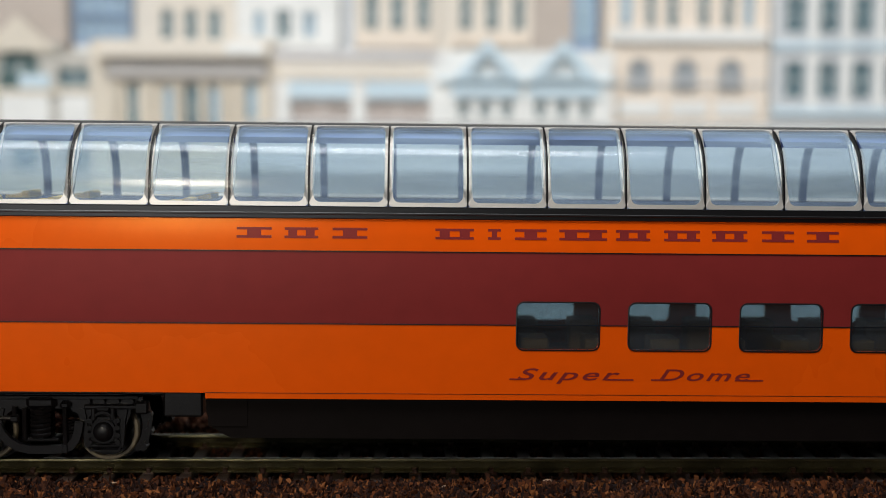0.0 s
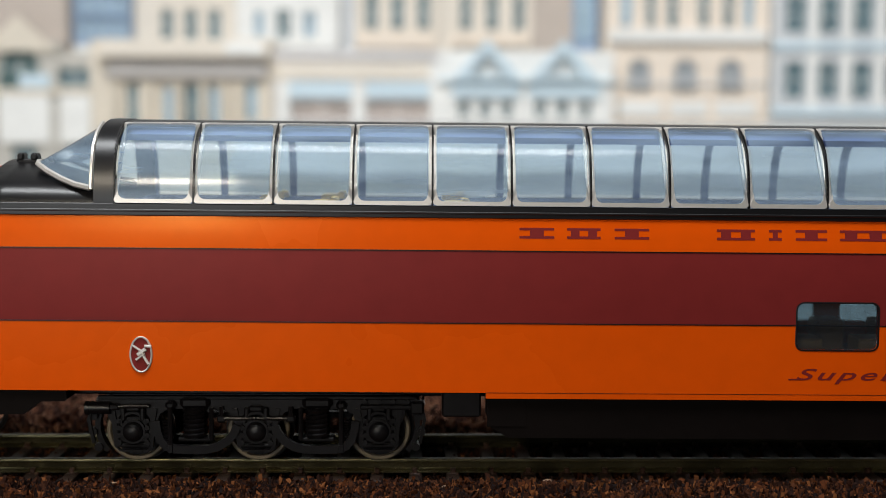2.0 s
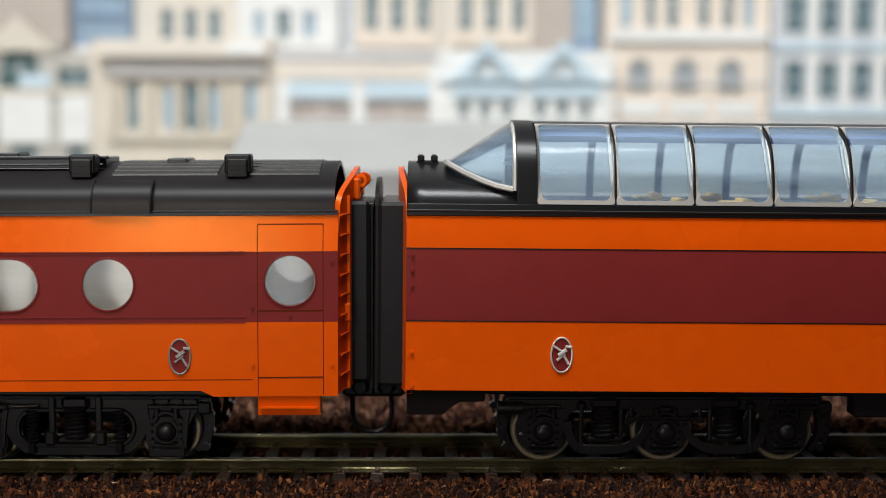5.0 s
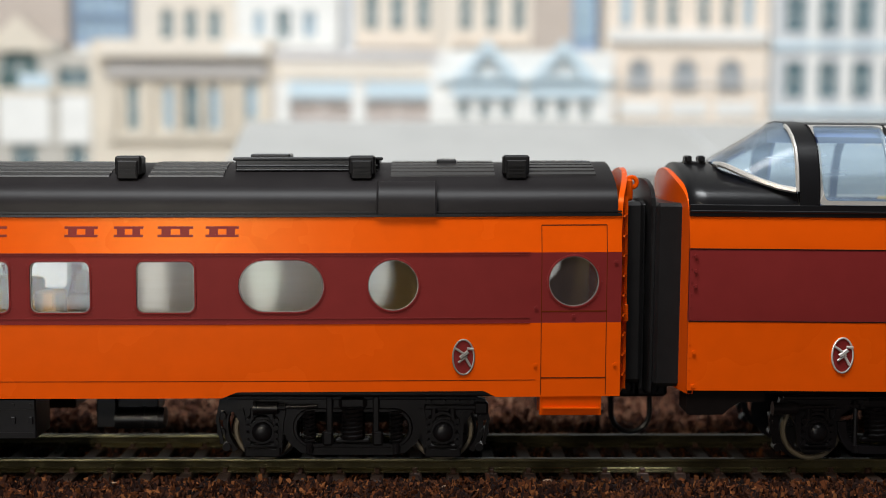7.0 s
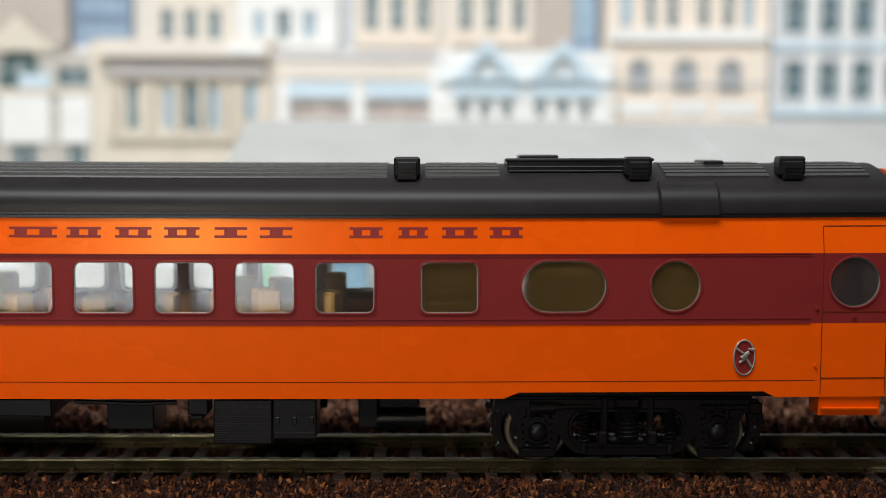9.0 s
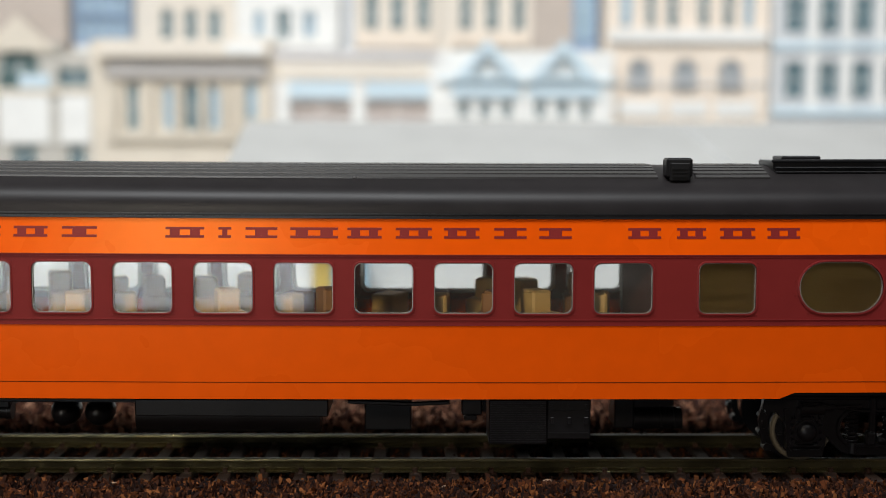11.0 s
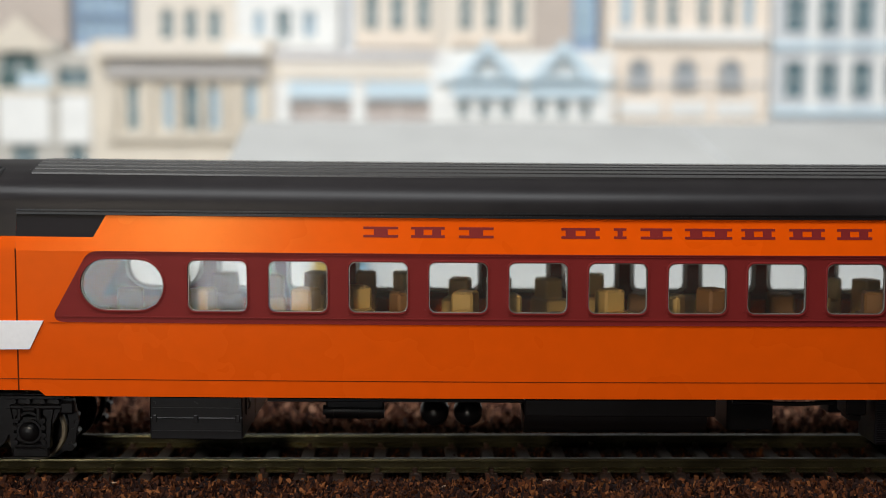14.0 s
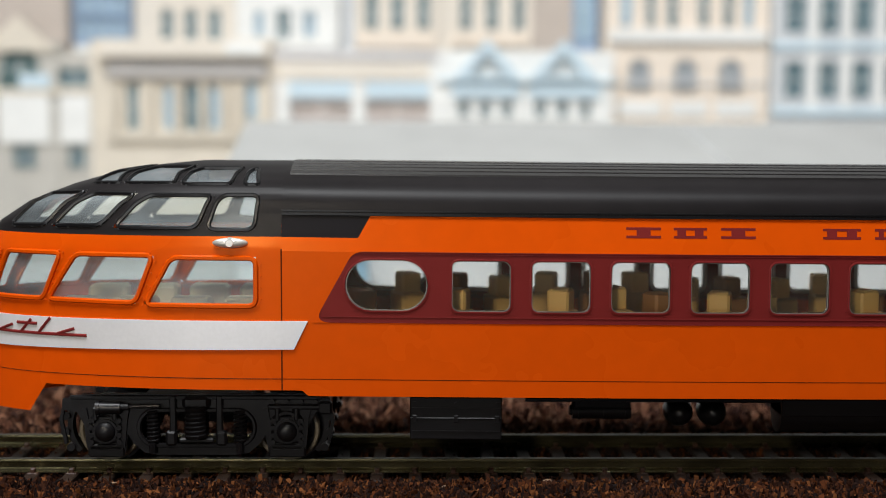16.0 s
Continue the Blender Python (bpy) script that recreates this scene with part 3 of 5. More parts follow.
def end_wall(car, x, out, basis, warp, ladder=True):
    """An orange end wall with ladder rungs, lifting eyes and a gangway opening. out: +1 or -1, the way it faces."""
    def bulge(y):
        return x + out * (3.0 if ladder else 1.9) * (1 - (y / 17.4) ** 2)
    bm = bmesh.new()
    top = [(y * 0.985, z - 0.7) for y, z in ROOF]
    top = [(-17.3, 36.8)] + top + [(-y, z) for y, z in reversed(top[:-1])] + [(17.3, 36.8)]
    rows = [[bm.verts.new((bulge(y) - out * d, y, zz)) for y, z in top for zz in [z if e else 13.0]] for e in (0, 1) for d in (0.0, 0.9)]
    for a, b in ((0, 2), (1, 3), (2, 3), (0, 1)):
        for k in range(len(top) - 1):
            bm.faces.new((rows[a][k], rows[a][k + 1], rows[b][k + 1], rows[b][k]))
    wall = part("end_wall", bm, ORANGE, car, "orange end wall", basis, warp=warp)
    for s in (-1, 1):
        if not ladder:
            break
        bm = bmesh.new()
        for k in range(9):
            z = 16 + k * 3.3
            tube(bm, [(bulge(16.3) + out * 0.35, s * 16.3, z), (bulge(12.6) + out * 0.25, s * 12.6, z)], 0.2, 5)
        box(bm, bulge(12.3) - 0.4, bulge(12.3) + 0.4, s * 12.3 - 0.25, s * 12.3 + 0.25, 13, 45.5)
        box(bm, bulge(13) - 0.7, bulge(13) + 0.7, s * 13 - 0.7, s * 13 + 0.7, 24.5, 27.5, 0.2)
        part("end_ladder", bm, ORANGE, wall)
        bm = bmesh.new()
        eye = [(x + out * (3.4 + 0.9 * math.cos(k * math.tau / 12)), s * 6.5, 47.6 + 0.9 * math.sin(k * math.tau / 12)) for k in range(12)]
        tube(bm, eye, 0.4, 6, True)
        box(bm, x + out * 1.6, x + out * 3.4, s * 6.5 - 1.6, s * 6.5 + 1.6, 44.5, 48.2, 0.3)
        part("lifting_eye", bm, ORANGE, wall)
    return wall


def horn_vent(car, x, y, z, basis, warp, s=1.0):
    bm = bmesh.new()
    box(bm, x - 2.2 * s, x + 2.2 * s, y - 2.0, y + 1.8, z - 0.8, z + 2.5, 0.35)
    box(bm, x - 1.7 * s, x + 1.7 * s, y - 2.5, y - 1.8, z - 1.4, z + 1.7, 0.2)
    for k in range(3):
        box(bm, x - 1.4 * s, x + 1.4 * s, y - 2.75, y - 2.4, z - 0.6 + k * 0.6, z - 0.35 + k * 0.6)
    part("roof_vent", bm, RUBBER, car, "black louvred roof vent", basis, warp=warp)


def train_hose(car, x, hose, basis, warp):
    """The coupler, and on one of the two cars the hanging loop of hose."""
    if hose:
        bm = bmesh.new()
        loop = [(4.9 + 3.5 * math.cos(radians(a)), 1.0, 6.0 + 3.6 * math.sin(radians(a))) for a in range(180, 361, 15)]
        tube(bm, [(1.2, 0.5, 11.8), (1.3, 0.8, 9.0)] + loop + [(8.3, 1.0, 8.8), (7.6, 0.6, 11.4)], 0.5, 8)
        part("brake_hose", bm, RUBBER, car, basis=basis, warp=warp)
    bm = bmesh.new()
    box(bm, x - 3.2, x + 3.2, -3, 3, 9.5, 14, 0.6)
    box(bm, x - 1.4, x + 1.4, -4.4, 4.4, 10.4, 13, 0.5)
    disc(bm, x, -4.9, -4.0, 11.6, 1.0, 12)
    box(bm, x - 2.6, x + 2.6, -5.2, -3.2, 12.4, 13.6, 0.3)
    part("coupler", bm, DARK, car, basis=basis, warp=warp)


def solid(name, car, mat, boxes, basis, warp, bevel=0.3, label=""):
    bm = bmesh.new()
    for b in boxes:
        box(bm, *b, bevel)
    return part(name, bm, mat, car, label, basis, warp=warp)


def dome_car():
    car = thing("dome_passenger_car", "orange and maroon model dome car with a long curved glass roof", "model train car", "train cars")
    tilt, LEN = pose(0, 0, 0, 0, 0.31, 0), 298.0
    zt, zm, zo, zb = 42.5, 37.15, 25.2, 13.65
    lean_in = lambda co: lean(co, zm)
    wins = [(133.4 + 18.4 * k, 146.8 + 18.4 * k) for k in range(6)]
    for s in (-1, 1):
        loops = [rounded(a, b, 21.2, 28.9, 1.1) for a, b in wins]
        paint = lambda x, z: 1 if zo < z < zm else 0
        outline = [(0, zb), (0, zt), (LEN, zt), (LEN, zb), (216, zb), (216, 12.7), (82.2, 12.7), (82.2, zb)]
        bm = plate(outline, loops, -17.5, 0.9, [((0, 0, zo), (0, 0, 1)), ((0, 0, zm), (0, 0, 1))], paint)
        wall = part("side_wall", mirror(bm) if s > 0 else bm, [ORANGE, MAROON], car, "smooth orange side with a wide maroon stripe", tilt, warp=lean_in)
        for (a, b), lp in zip(wins, loops):
            bm = ring(lp, -17.5, 0.25, 0.08)
            fr = part("window_frame", mirror(bm) if s > 0 else bm, BLACK, wall)
            bm = sheet(lp, -17.2, 0.3)
            part("window_pane", mirror(bm) if s > 0 else bm, PANED, wall, "dark teal tinted pane")
        # paint-stripe seams and belt rail
        bm = bmesh.new()
        for z in (zo, zm):
            box(bm, 0, LEN, -17.56, -17.4, z - 0.09, z + 0.09)
        box(bm, 82.2, 216, -17.53, -17.4, 13.62, 13.7)
        part("stripe_edge", mirror(bm) if s > 0 else bm, DARK, wall)
        for za, zb2, mat in ((13.7, 25.0, ORANGE), (25.4, 37.0, MAROON)):
            bm = bmesh.new()
            for z in (14.4, 20.0, 31.0, 33.5, 36.0):
                if za < z < zb2:
                    tube(bm, [(1.0, -17.85, z), (1.0, -17.4, z)], 0.33, 6)
            for k in range(12):
                if za < 15 + k * 2.1 < zb2:
                    tube(bm, [(0.35, -17.6, 15 + k * 2.1), (0.35, -17.4, 15 + k * 2.1)], 0.14, 5)
            part("grab_iron_bolt", mirror(bm) if s > 0 else bm, mat, wall)
        # letterboard rails under the dome
        bm = bmesh.new()
        box(bm, 0, LEN, -16.75, -15.6, zt - 0.1, zt + 1.9, 0.12)
        box(bm, 0, LEN, -16.95, -16.0, zt + 0.55, zt + 0.95, 0.1)
        part("letterboard_rail", mirror(bm) if s > 0 else bm, BLACK, car, "black ribbed rail", tilt)
    blank_letters(car, NAME, 87.4, 39.2, 40.95, -17.5, tilt, lean_in, MAROON)
    emblem(car, 25.65, 19.7, -17.5, tilt, None, SILVER)
    emblem(car, LEN - 25.65, 19.7, -17.5, tilt, None, SILVER)
    # lettering in sloping type with a ground stroke
    for word, xa, xb in (("Super", 133.5, 150.5), ("Dome", 156.9, 172.0)):
        cu = bpy.data.curves.new("word", "FONT")
        cu.body, cu.size, cu.shear, cu.offset = word, 1.0, 0.35, 0.012
        cu.space_character = 1.2
        tmp = bpy.data.objects.new("word", cu)
        scene.collection.objects.link(tmp)
        bpy.context.view_layer.update()
        me = bpy.data.meshes.new_from_object(tmp.evaluated_get(bpy.context.evaluated_depsgraph_get()))
        bpy.data.objects.remove(tmp)
        bm = bmesh.new()
        bm.from_mesh(me)
        bpy.data.meshes.remove(me)
        xs = [v.co.x for v in bm.verts]
        for v in bm.verts:
            v.co = Vector((xa + (v.co.x - min(xs)) / (max(xs) - min(xs)) * (xb - xa), -17.53, 16.15 + v.co.y * 2.7))
        box(bm, xa - 1.3, xa + 1.5, -17.54, -17.48, 16.1, 16.35)
        box(bm, xb - 2.5, xb + 2.2, -17.54, -17.48, 16.1, 16.35)
        part("lettering", bm, MAROON, car, "dark red sloping lettering " + word, tilt)
    # floor and underframe skirts
    solid("floor", car, DARK, [(0.5, LEN - 0.5, -12.0, 12.0, 11.9, 13.6)], tilt, None)
    solid("partition", car, INSIDE, [(1, 130, -16.4, 16.4, 14, 42), (210, LEN - 1, -16.4, 16.4, 14, 42)], tilt, None)
    solid("lounge_floor", car, INSIDE, [(130, 212, -16.4, 16.4, 13.7, 17)], tilt, None)
    solid("lounge_ceiling", car, DARK, [(2, LEN - 2, -16.4, 16.4, 41.6, 43.6)], tilt, None)
    for k in range(7):
        solid("lounge_seat", car, SEATB, [(134 + k * 11, 139 + k * 11, -14, -8, 17, 22.5), (134 + k * 11, 139 + k * 11, 8, 14, 17, 22.5)], tilt, None)
    for s in (-1, 1):
        bm = bmesh.new()
        y = s * 16.6
        loop = [(82.2, 13.7), (82.2, 10.2), (83.2, 7.6), (86.2, 5.9), (212, 5.9), (215, 7.6), (216, 10.2), (216, 13.7)]
        bm = plate(loop, (), y, 0.8 if s < 0 else -0.8)
        sk = part("underframe_skirt", bm, SKIRT, car, "smooth dark grey underframe skirt", tilt)
        solid("skirt_panel", sk, SKIRT, [(82.5, 89.0, y - 0.12, y + 0.12, 7.8, 13.6)], None, None, 0.05)
        for e in (0, 1):
            lp = [(0.2, 13.64), (0.2, 9.7), (0.7, 9.4), (6.3, 9.5), (7.3, 10.5), (9.0, 11.6), (12.9, 11.7), (13.2, 12.0), (13.2, 13.64)]
            bm = plate([(LEN - q if e else q, z) for q, z in lp], (), s * 16.9, -s * 6.0)
            part("end_step", bm, SKIRT, car, "black step panel", tilt)
        solid("equipment_box", car, DARK, [(75, 81.5, s * 14 - 2, s * 14 + 2, 9.2, 13.6)], tilt, None)
    # dome glazing
    dome = [(-16.5, 44.4), (-16.45, 46.5), (-16.1, 48.8), (-15.4, 51.2), (-14.4, 53.5), (-12.4, 55.4), (-10.0, 56.7), (-7.8, 57.4)]
    top = [(-7.8, 57.4), (-5, 57.95), (0, 58.2)]
    x0, pitch, count = 21.2, 12.98, 20
    x1 = x0 + pitch * count
    full = top + [(-y, z) for y, z in reversed(top[:-1])]
    bm = bmesh.new()
    extrude_x(bm, full + [(y * 0.95, z - 0.7) for y, z in reversed(full)], 18.5, x1 + 2.7)
    part("dome_roof_strip", bm, BLACK, car, "black dome roof strip", tilt, smooth=False)
    bm = bmesh.new()
    extrude_x(bm, [(-7.6, 56.9), (7.6, 56.9), (8.2, 55.6), (7.8, 54.6), (-7.8, 54.6), (-8.2, 55.6)], 19, x1 + 2)
    part("dome_ceiling_liner", bm, LINER, car, "blue dome ceiling liner", tilt)
    bm = bmesh.new()
    k = x0
    while k < x1:
        for s in (-1, 1):
            box(bm, k - 0.22, k + 0.22, s * 7.6 - 0.2, s * 7.6 + 0.2, 57.4, 57.72)
        k += 1.1
    part("rivet_row", bm, BLACK, car, basis=tilt)

    lens = [0.0]
    for a, b in zip(dome, dome[1:]):
        lens.append(lens[-1] + math.dist(a, b))
    total = lens[-1]

    def on_dome(x, d, lift=0.0):
        d = max(0.0, min(total, d))
        i = max(j for j in range(len(lens) - 1) if lens[j] <= d + 1e-9)
        f = (d - lens[i]) / (lens[i + 1] - lens[i])
        y, z = dome[i][0] + f * (dome[i + 1][0] - dome[i][0]), dome[i][1] + f * (dome[i + 1][1] - dome[i][1])
        nx = Vector((y, (z - 44.4) * 1.2)).normalized()
        return (x, y + nx.x * lift, z + nx.y * lift)

    for s in (-1, 1):
        for k in range(count):
            a = x0 + k * pitch
            b = a + pitch
            loop = rounded(a + 0.76, b - 0.76, 0.72, total - 0.45, 1.15, 5)
            outer = rounded(a + 0.12, b - 0.12, 0.06, total - 0.05, 0.55, 5)
            bm = bmesh.new()
            rows = [[bm.verts.new(on_dome(x, d, h)) for x, d in lp] for lp, h in ((outer, 0.0), (outer, 0.32), (loop, 0.32), (loop, -0.3))]
            for p, q in zip(rows, rows[1:]):
                for i in range(len(p)):
                    bm.faces.new((p[i], p[(i + 1) % len(p)], q[(i + 1) % len(p)], q[i]))
            if s > 0:
                mirror(bm)
            if s > 0:
                bm.free()
                fr = car
            else:
                fr = part("dome_window_frame", bm, SILVER, car, "bright silver window frame", tilt)
            bm = bmesh.new()
            n = 12
            ra = [bm.verts.new(on_dome(a + (0.6 if s < 0 else 0.2), 0.55 + (total - 0.9) * i / n)) for i in range(n + 1)]
            rb = [bm.verts.new(on_dome(b - (0.6 if s < 0 else 0.2), 0.55 + (total - 0.9) * i / n)) for i in range(n + 1)]
            for i in range(n):
                bm.faces.new((ra[i], ra[i + 1], rb[i + 1], rb[i]))
            if s > 0:
                mirror(bm)
            part("dome_pane", bm, DOMEG, fr, "curved blue-tinted pane", None if s < 0 else tilt, smooth=True)
        for k in range(count + 1):
            a = x0 + k * pitch
            bm = bmesh.new()
            n = 12
            wd = 0.16 if s < 0 else 0.65
            ra = [[bm.verts.new(on_dome(a + e, total * i / n, h)) for i in range(n + 1)] for e, h in ((-wd, 0.15), (wd, 0.15), (wd, -0.6), (-wd, -0.6))]
            for j in range(4):
                for i in range(n):
                    bm.faces.new((ra[j][i], ra[j][i + 1], ra[(j + 1) % 4][i + 1], ra[(j + 1) % 4][i]))
            for i in range(22):
                p = on_dome(a, total * (i + 0.5) / 22, 0.3)
                box(bm, p[0] - 0.11, p[0] + 0.11, p[1] - 0.13, p[1] + 0.13, p[2] - 0.13, p[2] + 0.13)
            if s > 0:
                mirror(bm)
            part("dome_rib", bm, BLACK if s < 0 else DOMEIN, car, basis=tilt)
    # dome ends: black hoop, raked end glazing, low roof with a vent
    for e in (0, 1):
        fx = (lambda x: x) if e == 0 else (lambda x: LEN - x)
        hoop = [(-16.6, 42.6)] + [(y * 1.012, z + 0.15) for y, z in dome] + [(-5, 58.1), (0, 58.35)]
        hfull = hoop + [(-y, z) for y, z in reversed(hoop[:-1])]
        bm = bmesh.new()
        extrude_x(bm, hfull + [(y * 0.93, z - 0.9) for y, z in reversed(hfull)], fx(18.0), fx(21.2))
        part("dome_end_hoop", bm, BLACK, car, "black dome end hoop", tilt)
        low = [(y, z + 0.3) for y, z in ROOF]
        lfull = low + [(-y, z) for y, z in reversed(low[:-1])]
        bm = bmesh.new()
        xs = [0, 3, 6, 9, 12, 15, 18.0]
        rings = []
        for x in xs:
            t = max(0, (x - 6.0) / 12.0)
            cut = 46.7 + 4.0 * max(0.0, 1 - t) ** 1.5
            rings.append([bm.verts.new((fx(x), y, min(z, cut + (0.0 if t else 9)))) for y, z in lfull])
        for p, q in zip(rings, rings[1:]):
            for i in range(len(p) - 1):
                bm.faces.new((p[i], p[i + 1], q[i + 1], q[i]))
        bm.faces.new(rings[0])
        part("end_roof", bm, BLACK, car, "smooth black roof end", tilt, smooth=True)
        # raked glazing: from the low roof up to the hoop
        bm = bmesh.new()
        rim = bmesh.new()
        n = 8
        up = dome[1:] + top[1:]
        upf = up + [(-y, z) for y, z in reversed(up[:-1])]
        def base_pt(y, z):
            t = (z - 46.5) / (58.2 - 46.5)
            q = min(1, t * 1.25)
            return (fx(17.4 - 10.6 * q), y * (1 - 0.2 * t), 46.8 + 4.0 * q ** 1.5)
        ra = [bm.verts.new((fx(18.0), y, z)) for y, z in upf]
        rb = [bm.verts.new(base_pt(y, z)) for y, z in upf]
        for i in range(len(ra) - 1):
            bm.faces.new((ra[i], ra[i + 1], rb[i + 1], rb[i]))
        tube(rim, [base_pt(y, z) for y, z in upf[:len(upf) // 2]], 0.5, 6)
        tube(rim, [(fx(17.6), y * 1.012, z + 0.1) for y, z in upf[:len(upf) // 2 - 1]], 0.34, 6)
        rim2 = bmesh.new()
        tube(rim2, [base_pt(y, z) for y, z in upf[len(upf) // 2:]], 0.4, 6)
        gl = part("dome_end_pane", bm, DOMEG, car, "raked blue-tinted end pane", tilt, smooth=True)
        part("dome_end_trim", rim, SILVER, gl, "bright silver trim")
        part("dome_end_seal", rim2, BLACK, gl)
        twin_vent(car, fx(3.4), 50.9, tilt)
        end_wall(car, fx(0.2), -1 if e == 0 else 1, tilt, None, False)
        wide_diaphragm(car, fx(-2.4), fx(-5.4), tilt)
        train_hose(car, fx(-3.4), False, None, None)
    # dome seats and floor
    solid("dome_floor", car, DOMEIN, [(20, LEN - 20, -16.3, 16.3, 43.6, 44.2)], tilt, None)
    for k in (0, 1, 3):
        for s in (-1, 1):
            solid("dome_seat", car, SEAT, [(42 + k * 11, 46 + k * 11, s * 11 - 4, s * 11 + 4, 44, 44.9 if k % 2 else 44.7), (45 + k * 11, 46.4 + k * 11, s * 11 - 4, s * 11 + 4, 44, 45.4)], tilt, None)
    truck(car, 43.9, [-20.6, 0, 20.6], "front_truck")
    truck(car, LEN - 43.9, [-20.6, 0, 20.6], "rear_truck")
    return car


def lounge_car():
    car = thing("observation_lounge_car", "orange and maroon model observation car with a glazed rounded tail", "model train car", "train cars")
    X0, zt, zm, zo, zb = -255.3, 42.5, 36.6, 25.0, 12.7

    def sag(co):
        co = lean(co, 36.6)
        u = (co.x + 128.0) / 128.0
        return Vector((co.x, co.y, co.z - 0.6 * max(0.0, 1 - u * u) * (1 if co.z > 4 else 0)))
    def drop(co):
        u = (co.x + 128.0) / 128.0
        return Vector((co.x, co.y, co.z - 0.6 * max(0.0, 1 - u * u)))
    loops, panes = [], []
    for k in range(11):
        a = -96.5 - 13.1 * k
        loops.append((rounded(a, a + 9.7, 26.9, 35.3, 1.2), PANE))
    loops.append((rounded(-244.95, -231.35, 26.95, 35.35, 4.2), PANE))
    loops.append((rounded(-79.25, -69.8, 26.9, 35.3, 1.2), PANEB))
    loops.append((rounded(-62.7, -48.7, 26.95, 35.5, 4.3), PANEB))
    loops.append((oval(-37.4, 31.3, 4.15, 4.2), PANEB))
    loops.append((oval(-7.8, 31.8, 4.15, 4.15), PANEV))
    near = loops

    def behind(lp):
        return [(x - 2.5, z) for x, z in lp] if lp[0][0] > -14 else [(float(np.interp(x, (-79.25, -69.8, -62.7, -48.7, -41.6, -33.2), (-86.2, -81.0, -66.0, -59.8, -46.0, -38.6))), 35.4 - (35.4 - z) * 1.55) for x, z in lp]
    for s in (-1, 1):
        # the room end of the far side has its windows a little further back
        loops = near if s < 0 else [(behind(lp) if mt in (PANEB, PANEV) else lp, PANE if mt is PANEB else mt) for lp, mt in near]

        def paint(x, z):
            if z > 38.85 and x < -242.8 + (z - 38.85) * 0.55:
                return 2
            if zo < z < zm and x > -250.0 + (z - zo) * 0.55:
                return 1
            return 0
        notch = [(X0, 13.6), (X0, zt), (0, zt), (0, zb), (-20.5, zb), (-22.5, 13.7), (-63.0, 13.7), (-65.5, zb), (-251, zb), (-252, 13.6)]
        cuts = [((0, 0, zo), (0, 0, 1)), ((0, 0, zm), (0, 0, 1)), ((0, 0, 38.85), (0, 0, 1)),
                ((-242.8, 0, 38.85), (1, 0, -0.55)), ((-250, 0, zo), (1, 0, -0.55))]
        cuts += [((-40.0 * k, 0, 0), (1, 0, 0)) for k in range(1, 7)]
        bm = plate(notch, [lp for lp, _ in loops], -17.5, 0.9, cuts, paint)
        wall = part("side_wall", mirror(bm) if s > 0 else bm, [ORANGE, MAROON, MATTB], car, "orange side with a maroon window band", warp=sag)
        for q in wall.data.polygons:
            q.use_smooth = False
        for lp, mat in loops:
            bm = ring(lp, -17.5, 0.3, 0.16)
            fr = part("window_frame", mirror(bm) if s > 0 else bm, MAROON, wall, warp=sag)
            cx, cz = sum(p[0] for p in lp) / len(lp), sum(p[1] for p in lp) / len(lp)
            inner = [(cx + (x - cx) * 0.965, cz + (z - cz) * 0.965) for x, z in lp]
            bm = ring(inner, -17.3, 0.14, 0.08)
            part("window_gasket", mirror(bm) if s > 0 else bm, GASKET, fr, "thin pale window gasket", warp=sag)
            bm = sheet(lp, -17.25, 0.3)
            part("window_pane", mirror(bm) if s > 0 else bm, mat, fr, warp=sag)
            if s > 0:
                part("window_liner", ring(lp, 16.55, 0.55, 0.2), SILVER, fr, "pale inner window liner", warp=sag)
            bm = bmesh.new()
            for i in range(0, len(lp), 3):
                x, z = cx + (lp[i][0] - cx) * 1.12, cz + (lp[i][1] - cz) * 1.12
                tube(bm, [(x, -17.62, z), (x, -17.45, z)], 0.1, 5)
            part("rivet", mirror(bm) if s > 0 else bm, MAROON, fr, warp=sag)
        for za, h in ((zo + 0.9, 0.14), (zo, 0.12), (zm, 0.12), (zm - 0.35, 0.08)):
            xa = X0 + 6 + (za - zo) * 0.55
            bm = bar(bmesh.new(), xa, -15, -17.6, -17.4, za - h / 2, za + h / 2)
            part("belt_rail", mirror(bm) if s > 0 else bm, MAROON, wall, warp=sag)
        bm = bar(bmesh.new(), X0, -14, -17.53, -17.4, 15.45, 15.57)
        part("panel_seam", mirror(bm) if s > 0 else bm, SEAM_SHADE, wall, warp=sag)
        # rounded ends of the maroon band
        for px, pz, t, q in ((-250.05, zo - 0.05, 2.6, 1), (-243.6, zm + 0.05, 1.7, -1)):
            pa, pb = Vector((px + t, pz)), Vector((px + q * t * 0.482, pz + q * t * 0.876))
            pc = Vector((px, pz))
            arc = [((1 - u) ** 2) * pa + 2 * u * (1 - u) * pc + u * u * pb for u in (0, 0.2, 0.4, 0.6, 0.8, 1.0)]
            bm = sheet([(px - 0.08, pz - q * 0.06)] + [(v.x, v.y) for v in arc], -17.63, 0.12)
            part("band_corner", mirror(bm) if s > 0 else bm, ORANGE, wall, warp=sag)
        # vestibule door
        bm = bmesh.new()
        for a in (-13.1, -2.4):
            box(bm, a - 0.07, a + 0.07, -17.53, -17.4, 13, 36.6)
            box(bm, a - 0.07, a + 0.07, -17.53, -17.4, 36.6, 41)
        box(bm, -13.1, -2.4, -17.53, -17.4, 40.9, 41.1)
        box(bm, -13.1, -2.4, -17.55, -17.4, 26.8, 27.0)
